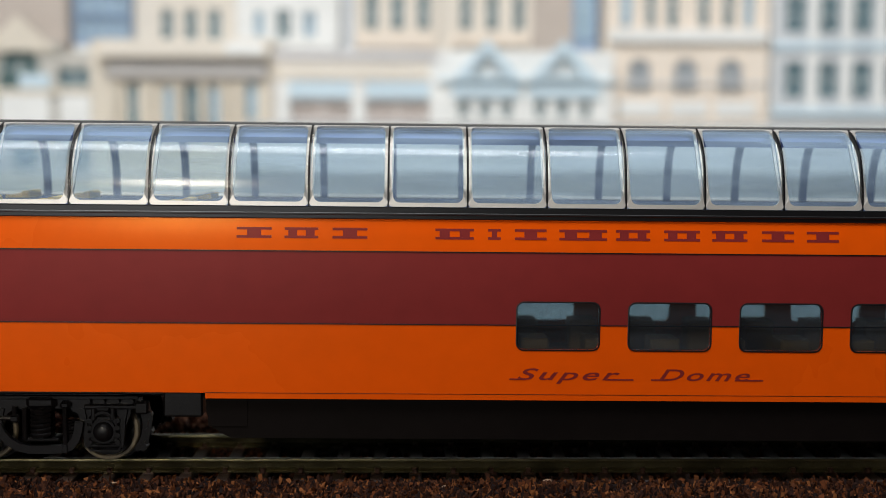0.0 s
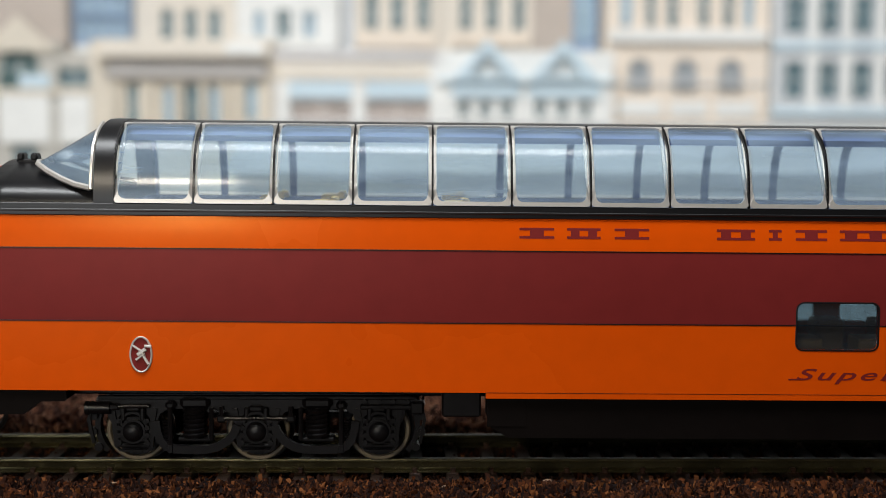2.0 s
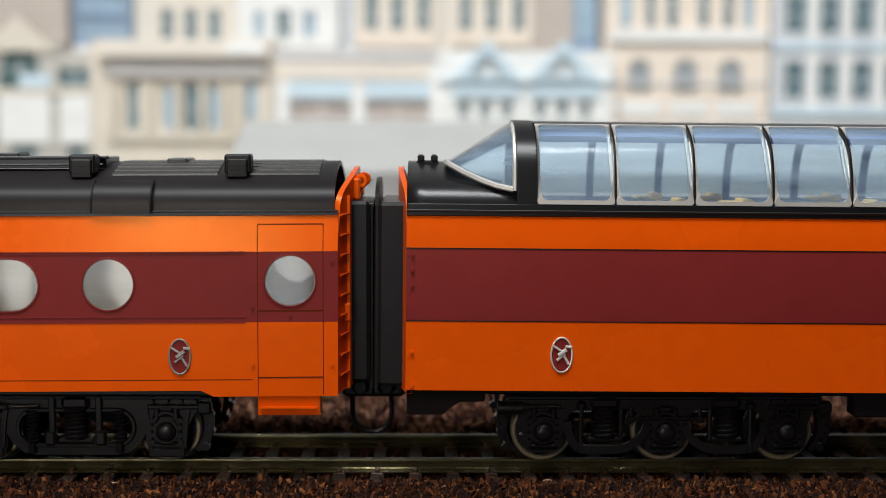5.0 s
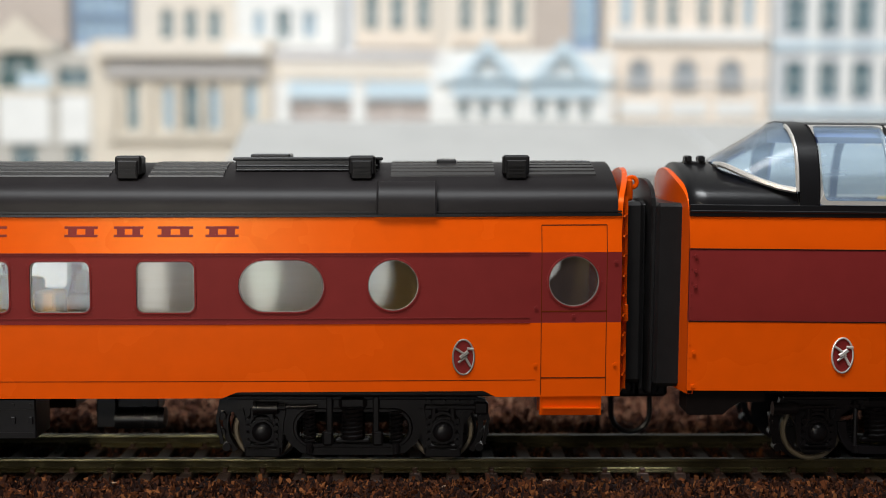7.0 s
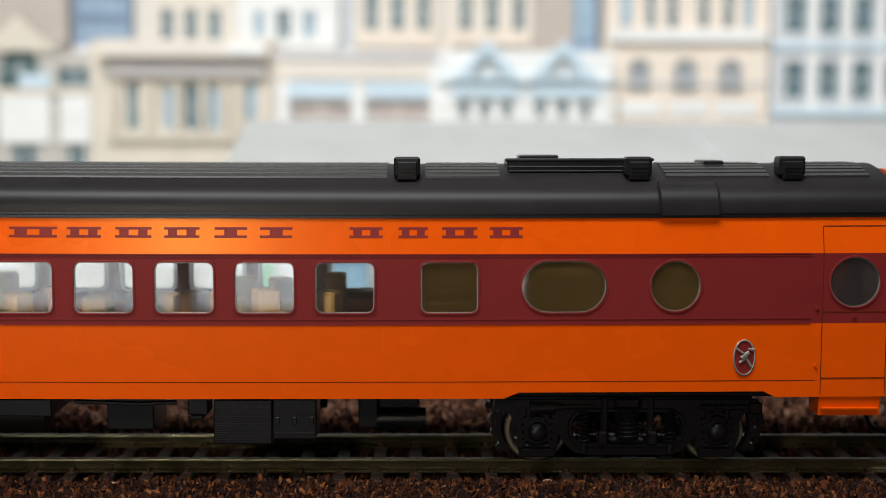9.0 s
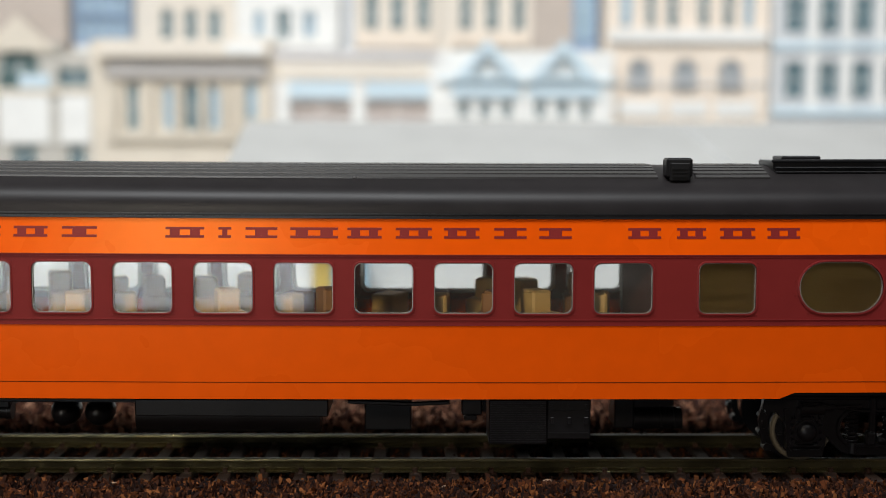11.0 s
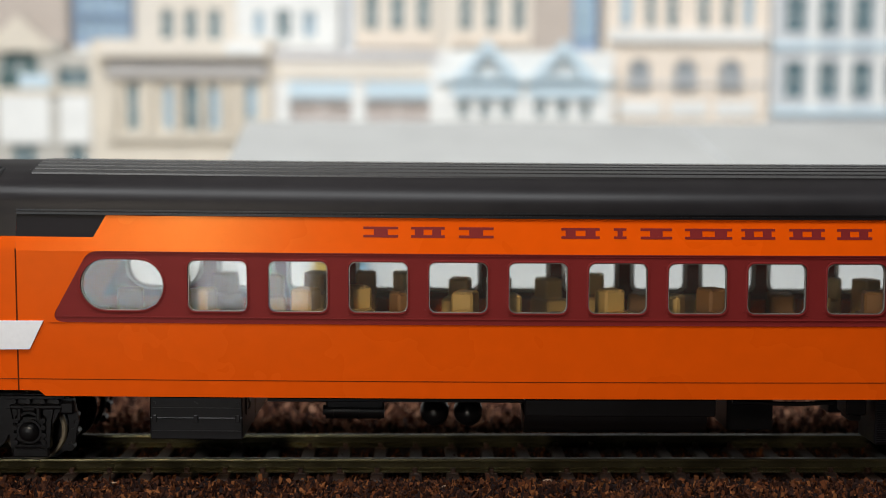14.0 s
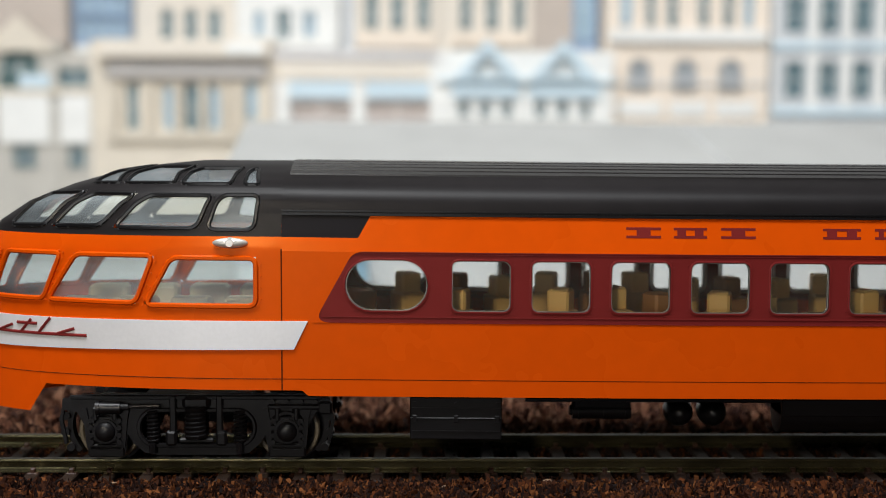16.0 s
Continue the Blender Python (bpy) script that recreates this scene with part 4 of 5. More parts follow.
        # no joint here: a dark strip drawn as the shadow line low on the door
        box(bm, -13.1, -2.4, -17.56, -17.4, 15.75, 15.95)
        dr = part("vestibule_door_seam_and_shade", mirror(bm) if s > 0 else bm, SEAM_SHADE, wall, warp=sag)
        for x, z, mat in ((-7.8, 26.1, MAROON), (-0.9, 35, MAROON), (-0.9, 18, ORANGE), (-14, 27.5, MAROON), (-14, 18, ORANGE)):
            bm = bmesh.new()
            disc(bm, x, -17.75, -17.4, z, 0.3, 8)
            part("door_fitting", mirror(bm) if s > 0 else bm, mat, dr, warp=sag)
        bm = bmesh.new()
        extrude_x(bm, [(s * 17.3, 12.8), (s * 17.0, 9.4), (s * 12, 9.4), (s * 12, 12.8)], -13.2, -3.0)
        box(bm, -12.8, -3.4, s * 17.1 - 0.5, s * 17.1 + 0.5, 10.5, 10.8)
        part("entrance_step", bm, ORANGE, car, "orange step box under the door")
        for ya, yb, za, zb2 in ((15.95, 16.65, zt - 0.02, zt + 0.35), (15.85, 16.65, zt + 0.55, zt + 0.8)):
            part("gutter", bar(bmesh.new(), X0, 0, s * ya, s * yb, za, zb2), BLACK, car, warp=drop)
    blank_letters(car, NAME, -198.9, 39.25, 41.0, -17.5, None, sag, MAROON)
    emblem(car, -25.87, 19.4, -17.5, None, sag, GASKET)
    bm = bmesh.new()
    extrude_x(bm, shell([(y, z + 0.3) for y, z in ROOF]), X0, -0.6, steps=24)
    part("roof", bm, ROOFB, car, "satin black roof", warp=drop)
    spans = [(-254.5, -85), (-78.5, -66), (-38, -20.5), (-16.5, -3.5)]
    crown = lambda y: float(np.interp(abs(y), [-p[0] for p in reversed(ROOF)], [p[1] for p in reversed(ROOF)])) + 0.3
    for y in (-9.9, -8.0, -6.1, -4.2, -2.2):
        for q in (-1, 1):
            ya, yb = q * (y - 0.62), q * (y + 0.62)
            za, zb = crown(ya), crown(yb)
            for a, b in spans:
                bm = extrude_x(bmesh.new(), [(ya, za - 0.1), (ya, za + 0.3), (yb, zb + 0.3), (yb, zb - 0.1)], a, b, 0, max(1, int((b - a) / 20)))
                part("roof_rib", bm, RIB, car, warp=drop)
    for x in (-81.6, -42.8, -17.0):
        horn_vent(car, x, -9.8, 49.9, None, sag)
    solid("roof_hatch", car, BLACK, [(-64.5, -40, -6.8, 3, 49.0, 51.9), (-62.3, -55.5, -4, 2, 51.9, 52.6), (-64.9, -39.4, -7.2, -6.6, 51.5, 52.1), (-64.3, -40.2, -7.6, -6.8, 50.5, 50.8), (-64.3, -40.2, -8.2, -6.8, 49.8, 50.05)], None, sag, 0.2, "flat black roof hatch")
    solid("roof_cap", car, BLACK, [(-30.2, -26.8, -4, 4, 50.4, 51.6)], None, sag, 0.2)
    bm = bmesh.new()
    pp = [(y * 1.05, z + 0.7) for y, z in ROOF[:6]]
    extrude_x(bm, pp + [(y + 0.6, z) for y, z in reversed(pp)], -40.0, -30.4)
    for k in range(3):
        box(bm, -38.5 + k * 2.9, -38.1 + k * 2.9, -14.4, -13.6, 47.4, 47.9)
    for xx in (-40.0, -30.4):
        tube(bm, [(xx, y - 0.05, z + 0.05) for y, z in pp], 0.16, 5)
    part("roof_panel", bm, ROOFB, car, "black panel lapped over the eave", warp=drop)
    solid("floor", car, DARK, [(-250, -0.5, -16.4, 16.4, 12.4, 14.0)], None, sag)
    solid("lounge_floor", car, INSIDE, [(-286, -255, -9, 9, 14, 20.5), (-255, -2, -16.4, 16.4, 14, 20.5)], None, sag)
    solid("bulkhead", car, INSIDE, [(-86.6, -86.25, -15.5, 15.5, 14, 43.5), (-66.6, -66.2, -15.5, 15.5, 14, 43.5), (-46.5, -46.1, -15.5, 15.5, 14, 43.5), (-15, -14.4, -15.5, 15.5, 14, 43.5)], None, sag)
    rnd = random.Random(5)
    for k in range(24):
        x = -246 + k * 8.7
        if x > -90:
            break
        for s in (-1, 1):
            bm = bmesh.new()
            w = rnd.uniform(-0.6, 0.6)
            spin = Matrix.Translation((x + 2, s * 12, 0)) @ Matrix.Rotation(radians(rnd.uniform(-28, 28)), 4, "Z") @ Matrix.Translation((-x - 2, -s * 12, 0))
            box(bm, x, x + 4.6, s * 12 - 3.2, s * 12 + 3.2, 20.4, 26.4 + w, 0.35, 0, spin)
            if rnd.random() < 0.7:
                box(bm, x + 0.9 * (k % 2), x + 0.9 * (k % 2) + 3.8, s * 12 - 1.0, s * 12 + 3.3, 22, 30.0 + w, 0.4, 0, spin)
            part("lounge_chair", bm, SEAT if (k + (s > 0)) % 3 else SEATB, car, "cream armchair" if (k + (s > 0)) % 3 else "brown armchair", warp=sag)
    far = [behind(lp) for lp, mt in near if mt in (PANEB, PANEV)]
    part("room_partition", plate([(-86.24, 20.5), (-86.24, 42), (-1, 42), (-1, 20.5)], far, 15.6, 0.6), TANWALL, car, "tan inner room wall", warp=sag)
    end_wall(car, -0.2, 1, None, None)
    wide_diaphragm(car, 2.4, 5.5, None, 9.6, 1.0)
    train_hose(car, 3.0, True, None, None)
    tail(car, X0)
    # underbody equipment
    for nm, bx in (("battery_box", [(-234.3, -219.0, -16, -0.05, 5.2, 12.5), (-234.3, -219.0, -16.2, -15.8, 8.7, 9.0)]),
                   ("generator", [(-205.8, -195.9, -6.5, -0.05, 8.6, 12.4)]),
                   ("water_tank", [(-172.2, -140.2, -16, -0.05, 9.4, 12.4)]),
                   ("equipment_box", [(-134.8, -126.5, -1.5, 10, 3.2, 10.6), (-134.8, -126.5, -0.3, 10, 10.6, 12.4)]),
                   ("cooling_unit", [(-113.5, -103.8, -16.3, -8, 4.8, 12.4)]),
                   ("fan_housing", [(-103.8, -96.5, -16, -8, 5.6, 12.4)]),
                   ("junction_box", [(-118, -114.6, -15, -10, 9.5, 12.4), (-117.6, -115.4, -15.2, -11, 8.6, 9.6)]),
                   ("compressor", [(-90.3, -86.8, -1.5, 5, 3.6, 12.0), (-86.8, -79.5, -0.5, 5, 6.8, 12.0)])):
        solid(nm, car, DARK, bx, None, sag, 0.22, "black underfloor equipment casing")
        if nm not in ("equipment_box", "compressor"):
            solid(nm, car, DARK, [(a, b, -y1, -y0, z0, z1) for a, b, y0, y1, z0, z1 in bx], None, sag, 0.22)
    for xa, xb in ((-234.3, -219.0), (-103.8, -96.5)):
        n = max(2, int((xb - xa) / 7))
        for k in range(n + 1):
            xx = xa + 0.8 + (xb - xa - 1.6) * k / n
            bm = bmesh.new()
            box(bm, xx - 0.35, xx + 0.35, -16.4, -15.9, 8.2, 9.4, 0.08)
            part("latch", bm, DARK, car, warp=sag)
            bm = bmesh.new()
            box(bm, xx - 0.2, xx + 0.2, -16.25, -15.9, 11.2, 11.6)
            part("hinge", bm, DARK, car, warp=sag)
        for za, zc in ((10.4, 10.6), (6.6, 6.75)):
            bm = bmesh.new()
            box(bm, xa + 0.4, xb - 0.4, -16.2, -15.9, za, zc)
            part("casing_rib", bm, DARK, car, warp=sag)
    bm = bmesh.new()
    tube(bm, [(-206.0, -5, 8.0), (-195.8, -5, 8.0)], 1.5, 16)
    tube(bm, [(-206.5, -5, 8.0), (-206.0, -5, 8.0)], 0.9, 10)
    for xx in (-205.0, -200.6, -196.8):
        tube(bm, [(xx, -5, 8.0), (xx + 0.4, -5, 8.0)], 1.65, 16)
    part("drum", bm, DARK, car, "black drum", warp=sag)
    bm = bmesh.new()
    tube(bm, [(-86.9, -0.5, 5.6), (-79.2, -0.5, 5.6), (-78.3, -0.5, 5.6)], 2.1, 16)
    for xx in (-82.2, -79.8):
        tube(bm, [(xx, -0.5, 5.6), (xx + 0.5, -0.5, 5.6)], 2.3, 16)
    part("drum", bm, DARK, car, "black drum", warp=sag)
    bm = bmesh.new()
    tube(bm, [(-172.2, -12.4, 9.4), (-141.6, -12.4, 9.4)], 3.3, 24)
    tube(bm, [(-172.2, 12.4, 9.4), (-141.6, 12.4, 9.4)], 3.3, 24)
    part("tank_barrel", bm, DARK, car, "long black round-bellied tank", warp=sag)
    bm = bmesh.new()
    box(bm, -219.0, -218.8, -12.4, -7.2, 8.7, 12.0, 0.05)
    number_plate = part("number_plate", bm, DARK, car, "small black plate with the figure 5", warp=sag)
    bm = bmesh.new()
    stroke = [(-8.9, 11.5), (-10.4, 11.5), (-10.5, 10.6), (-9.3, 10.7), (-8.8, 10.1), (-9.3, 9.4), (-10.6, 9.4)]
    tube(bm, [(-218.75, yy, zz) for yy, zz in stroke], 0.2, 6)
    part("raised_numeral", bm, GASKET, number_plate, "raised grey figure 5", warp=sag)
    for run in ([(-120, -14, 11.5), (-126, -14, 11.2), (-137, -14, 11.6)], [(-215, -14.5, 11.8), (-160, -14.5, 11.8)]):
        bm = bmesh.new()
        tube(bm, run, 0.38, 6)
        part("pipe", bm, DARK, car, warp=sag)
    bm = bmesh.new()
    for k in range(18):
        box(bm, -113.2, -104.0, -16.45, -16.2, 5.2 + k * 0.38, 5.36 + k * 0.38)
    part("cooling_grille", bm, DARK, car, warp=sag)
    bm = bmesh.new()
    for x in (-187.0, -181.1):
        bmesh.ops.create_uvsphere(bm, u_segments=16, v_segments=10, radius=2.6, matrix=Matrix.Translation((x, -3, 7.6)) @ Matrix.Diagonal((1, 1.6, 1, 1)))
        tube(bm, [(x, -3, 9), (x, -3, 13)], 1.2, 8)
        tube(bm, [(x, -7.0, 7.6), (x, 1.0, 7.6)], 0.5, 8)
    part("air_tank", bm, DARK, car, "pair of black air tanks", warp=sag, smooth=True)
    truck(car, -44.3, [-15.2, 15.2], "front_truck")
    truck(car, -270.2, [-15.2, 15.2], "rear_truck")
    return car


def tail(car, X0):
    """The rounded, glazed tail: three rows of raked panes between painted bars."""
    prof = [(36.9, 17.5)] + [(z + 0.3, -y) for y, z in ROOF]

    def width(z):
        return 17.5 if z <= 36.9 else float(np.interp(z, [p[0] for p in prof], [p[1] for p in prof]))

    def length(z):
        return float(np.interp(z, [9, 36, 40.5, 44, 47, 49, 50.4, 51.05], [54, 53, 50.8, 45.5, 37.6, 30.5, 22, 15]))

    def at(phi, z, lift=0.0):
        s, c = math.sin(radians(phi)), math.cos(radians(phi))
        w, ln = width(z), length(z)
        p = Vector((X0 - ln * s, -w * c, z))
        nz = 0.0 if z < 42 else (z - 42) / 8.0
        return p + lift * Vector((-s * 0.7, -c, nz)).normalized()
    panes = {
        "low": [[(4.5, 35.4), (4.5, 27.5), (25, 27.5), (20, 35.4)], [(23.5, 35.7), (27, 27.8), (48, 28), (40.5, 35.7)], [(44.5, 35.8), (49.5, 28), (72, 28), (63, 35.8)], [(67, 35.8), (76, 28), (90, 28), (90, 35.8)]],
        "up": [[(5, 45.6), (5, 40), (13.8, 40), (13.8, 45.6)], [(15.8, 45.5), (15.8, 40.2), (33, 40.2), (32, 45.5)], [(36, 45.6), (36.5, 40.4), (49.5, 40.3), (51, 45.6)], [(55.5, 45.8), (52, 40.3), (66, 40.1), (75, 45.4)]],
        "top": [[(9.5, 49.6), (6, 47.2), (10, 47.2), (12.5, 49.6)], [(16.5, 49.8), (13.5, 47.3), (27, 47.2), (34, 49.7)], [(40, 50), (30, 47.4), (47, 47.3), (63, 49.9)], [(73, 50), (50, 47.3), (63, 47.2), (80, 49.3)]]}

    def inside(phi, z, poly):
        hit, n = False, len(poly)
        for i in range(n):
            (xa, za), (xb, zb) = poly[i - 1], poly[i]
            if (za > z) != (zb > z) and phi < xa + (z - za) * (xb - xa) / (zb - za):
                hit = not hit
        return hit
    for s in (-1, 1):
        bm = bmesh.new()
        zs = sorted(set([13.6 + 0.5 * k for k in range(60) if 13.6 + 0.5 * k < 42] + [38.9, 42.0] + [42.4 + 0.3 * k for k in range(28)] + [50.9, 51.05]))
        ph = [k * 0.9 for k in range(101)]
        grid = [[bm.verts.new(at(p, z)) for z in zs] for p in ph]
        every = [q for row in panes.values() for q in row]
        for i in range(len(ph) - 1):
            for j in range(len(zs) - 1):
                cp, cz = (ph[i] + ph[i + 1]) / 2, (zs[j] + zs[j + 1]) / 2
                if any(inside(cp, cz, q) for q in every):
                    continue
                f = bm.faces.new((grid[i][j], grid[i + 1][j], grid[i + 1][j + 1], grid[i][j + 1]))
                f.material_index = 1 if cz > 38.9 else 0
                f.smooth = True
        bm.verts.index_update()
        loose = [v for v in bm.verts if not v.link_faces]
        bmesh.ops.delete(bm, geom=loose, context="VERTS")
        shellob = part("tail_shell", mirror(bm) if s > 0 else bm, [ORANGE, ROOFB], car, "rounded orange tail with a black glazed crown")
        # pilot skirt below the sill
        bm = bmesh.new()
        ring1 = []
        for k in range(25):
            p = 48.5 + 41.5 * k / 24
            drop = 8.7 if k > 2 else 13.6 - 4.9 * k / 3
            ring1.append((at(p, 13.65), at(p, drop)))
        vs = [(bm.verts.new(a), bm.verts.new(b)) for a, b in ring1]
        for (a, b), (c, d) in zip(vs, vs[1:]):
            bm.faces.new((a, b, d, c))
        part("pilot_skirt", mirror(bm) if s > 0 else bm, ORANGE, shellob)
        for row, polys in panes.items():
            for poly in polys:
                fine = []
                n = len(poly)
                for i in range(n):
                    a, b, c = Vector(poly[i - 1]), Vector(poly[i]), Vector(poly[(i + 1) % n])
                    sc = Vector((0.85 if row == "low" else 0.75, 1.0))
                    la, lc = ((a - b) * sc).length, ((c - b) * sc).length
                    r = min(1.3, 0.3 * la, 0.3 * lc)
                    pa, pc = b + (a - b) * (r / max(la, 1e-6)), b + (c - b) * (r / max(lc, 1e-6))
                    for k in range(5):
                        t = k / 4
                        fine.append(((1 - t) ** 2) * pa + 2 * t * (1 - t) * b + t * t * pc)
                    for k in range(1, 6):
                        nb = c + (b - c) * (min(1.3, 0.3 * lc) / max(lc, 1e-6))
                        fine.append(pc.lerp(nb, k / 6))
                rim = bmesh.new()
                tube(rim, [at(p.x, p.y, 0.05) for p in fine], 0.44 if row == "low" else 0.36, 6, True)
                fr = part("pane_frame", mirror(rim) if s > 0 else rim, ORANGE if row == "low" else BLACK, shellob)
                bm = bmesh.new()
                c = sum(fine, Vector((0, 0))) / len(fine)
                loops = [[bm.verts.new(at(c.x + (p.x - c.x) * k / 6, c.y + (p.y - c.y) * k / 6, -0.15)) for p in fine] for k in range(1, 7)]
                for a, b in zip(loops, loops[1:]):
                    for i in range(len(a)):
                        bm.faces.new((a[i], a[(i + 1) % len(a)], b[(i + 1) % len(a)], b[i]))
                bm.faces.new(loops[0])
                part("raked_pane", mirror(bm) if s > 0 else bm, NOSEG, fr, "raked clear pane", smooth=True)
                riv = bmesh.new()
                for i in range(0, len(fine), 2):
                    p = c + (fine[i] - c) * 1.1
                    q = at(p.x, p.y, 0.08)
                    box(riv, q.x - 0.12, q.x + 0.12, q.y - 0.12, q.y + 0.12, q.z - 0.12, q.z + 0.12)
                part("rivet", mirror(riv) if s > 0 else riv, ORANGE if row == "low" else BLACK, fr)
        # silver band with a dark red script mark as plain strokes
        bm = bmesh.new()
        col = [(-4.0, 25.1, 20.4)] + [(p, 25.1 - 0.003 * p, 20.4 - 0.012 * p) for p in range(0, 91, 3)]
        pts = []
        for p, zt, zb in col:
            if p < 0:
                pts.append((Vector((X0 + 4.3, -17.75, 25.1)), Vector((X0 + 2.0, -17.75, 20.4))))
            else:
                pts.append((at(p, zt, 0.28), at(p, zb, 0.28)))
        vs = [(bm.verts.new(a), bm.verts.new(b)) for a, b in pts]
        back = [(bm.verts.new(a + Vector((0, 0.35, 0))), bm.verts.new(b + Vector((0, 0.35, 0)))) for a, b in pts]
        for i in range(len(vs) - 1):
            bm.faces.new((vs[i][0], vs[i][1], vs[i + 1][1], vs[i + 1][0]))
            bm.faces.new((vs[i][0], vs[i + 1][0], back[i + 1][0], back[i][0]))
            bm.faces.new((vs[i][1], vs[i + 1][1], back[i + 1][1], back[i][1]))
        bm.faces.new((vs[0][0], vs[0][1], back[0][1], back[0][0]))
        band = part("silver_band", mirror(bm) if s > 0 else bm, BRUSHED, shellob, "brushed silver band with a slanted end")
        bm = bmesh.new()
        for a, b in (((37.5, 22.1), (88, 22.1)), ((40.5, 23.2), (45, 22.2)), ((47, 24.8), (50.5, 22.2)), ((53, 24.4), (56.5, 22.2)), ((51, 23.7), (58, 23.7)), ((60, 23.3), (66, 22.2))):
            n = 8
            tube(bm, [at(a[0] + (b[0] - a[0]) * k / n, a[1] + (b[1] - a[1]) * k / n, 0.3) for k in range(n + 1)], 0.27, 6)
        part("script_mark", mirror(bm) if s > 0 else bm, MAROON, band, "dark red strokes")
        bm = bmesh.new()
        bmesh.ops.create_uvsphere(bm, u_segments=20, v_segments=12, radius=1.0, matrix=Matrix.Translation((X0 - 8.3, s * 17.5, 37.9)) @ Matrix.Diagonal((2.9, 0.75, 0.85, 1)))
        disc(bm, X0 - 8.3, s * 17.3, s * 18.4, 37.9, 0.95, 14, 0, 0.6)
        part("marker_lamp", bm, SILVER, shellob, "bright chrome marker lamp housing")
        bm = bmesh.new()
        box(bm, X0 - 0.11, X0 + 0.11, s * 17.5 - 0.09, s * 17.5 + 0.09, 13.6, 36.9)
        part("panel_seam", bm, SEAM_SHADE, shellob)
        bm = bmesh.new()
        tube(bm, [at(p, 15.5, 0.0) for p in range(0, 91, 5)], 0.08, 4)
        part("lower_seam", mirror(bm) if s > 0 else bm, SEAM_SHADE, shellob)
    for k in range(4):
        for s in (-1, 1):
            solid("sofa_seat", car, SOFA, [(X0 - 38 + k * 9.2, X0 - 31 + k * 9.2, s * 9.5 - 2.4, s * 9.5 + 2.4, 20, 28.1)], None, None, 0.6, "cream sofa seat")


# ---- town behind the track ----
def fx(u):
    return 12.4 + 0.3415 * (u - 784)


def fz(v):
    return 138.3 - 0.3395 * v


def wall_material(name, colour):
    return material(name, colour, 0.75, 0, 0.08, 60, 0.1, 600)


CREAM = wall_material("cream_stucco", (0.76, 0.68, 0.57))
BEIGE = wall_material("beige_stone", (0.84, 0.76, 0.66))
PEACH = wall_material("peach_brick", (0.92, 0.8, 0.68))
WHITE = wall_material("white_plaster", (0.9, 0.89, 0.86))
GREYW = wall_material("pale_grey_stone", (0.68, 0.69, 0.7))
MAUVE = wall_material("mauve_grey_stone", (0.76, 0.73, 0.72))
TAN = wall_material("tan_brick", (0.56, 0.48, 0.42))
BLUEW = wall_material("pale_blue_paint", (0.66, 0.79, 0.87))
STEEL = wall_material("blue_grey_curtain_wall", (0.33, 0.44, 0.6))
OFFW = wall_material("off_white_plaster", (0.56, 0.53, 0.48))
# for walls out of view, dark to hold back bounce and reflections
DARKWALL = wall_material("unseen_dark_wall", (0.09, 0.055, 0.035))
DKWIN = material("house_window_dark", (0.075, 0.16, 0.19), 0.3, 0, 0.3, 150, 0.02, 500)
BLWIN = material("house_window_blue", (0.35, 0.47, 0.55), 0.25, 0, 0.25, 150, 0.02, 500)
ARCHW = material("pale_blue_grey_window", (0.3, 0.33, 0.36), 0.3, 0, 0.25, 150, 0.02, 500)
PLWIN = material("shop_window_pale", (0.5, 0.42, 0.38), 0.4, 0, 0.4, 120, 0.02, 500)
# darker stone tone that paints the shade below the corner building's cornice
CORNSHADE = wall_material("cornice_shade_grey", (0.5, 0.47, 0.45))
GREENW = material("dark_green_glass", (0.09, 0.15, 0.15), 0.3, 0, 0.3, 150, 0.02, 500)
ROOFG = material("pale_grey_roofing", (0.46, 0.46, 0.445), 0.8, 0, 0.1, 40, 0.2, 400)


KBLUE = wall_material("sky_blue_paint", (0.3, 0.5, 0.66))
KYELLOW = wall_material("yellow_paint", (0.7, 0.5, 0.12))
KGREEN = wall_material("pale_green_paint", (0.25, 0.5, 0.32))


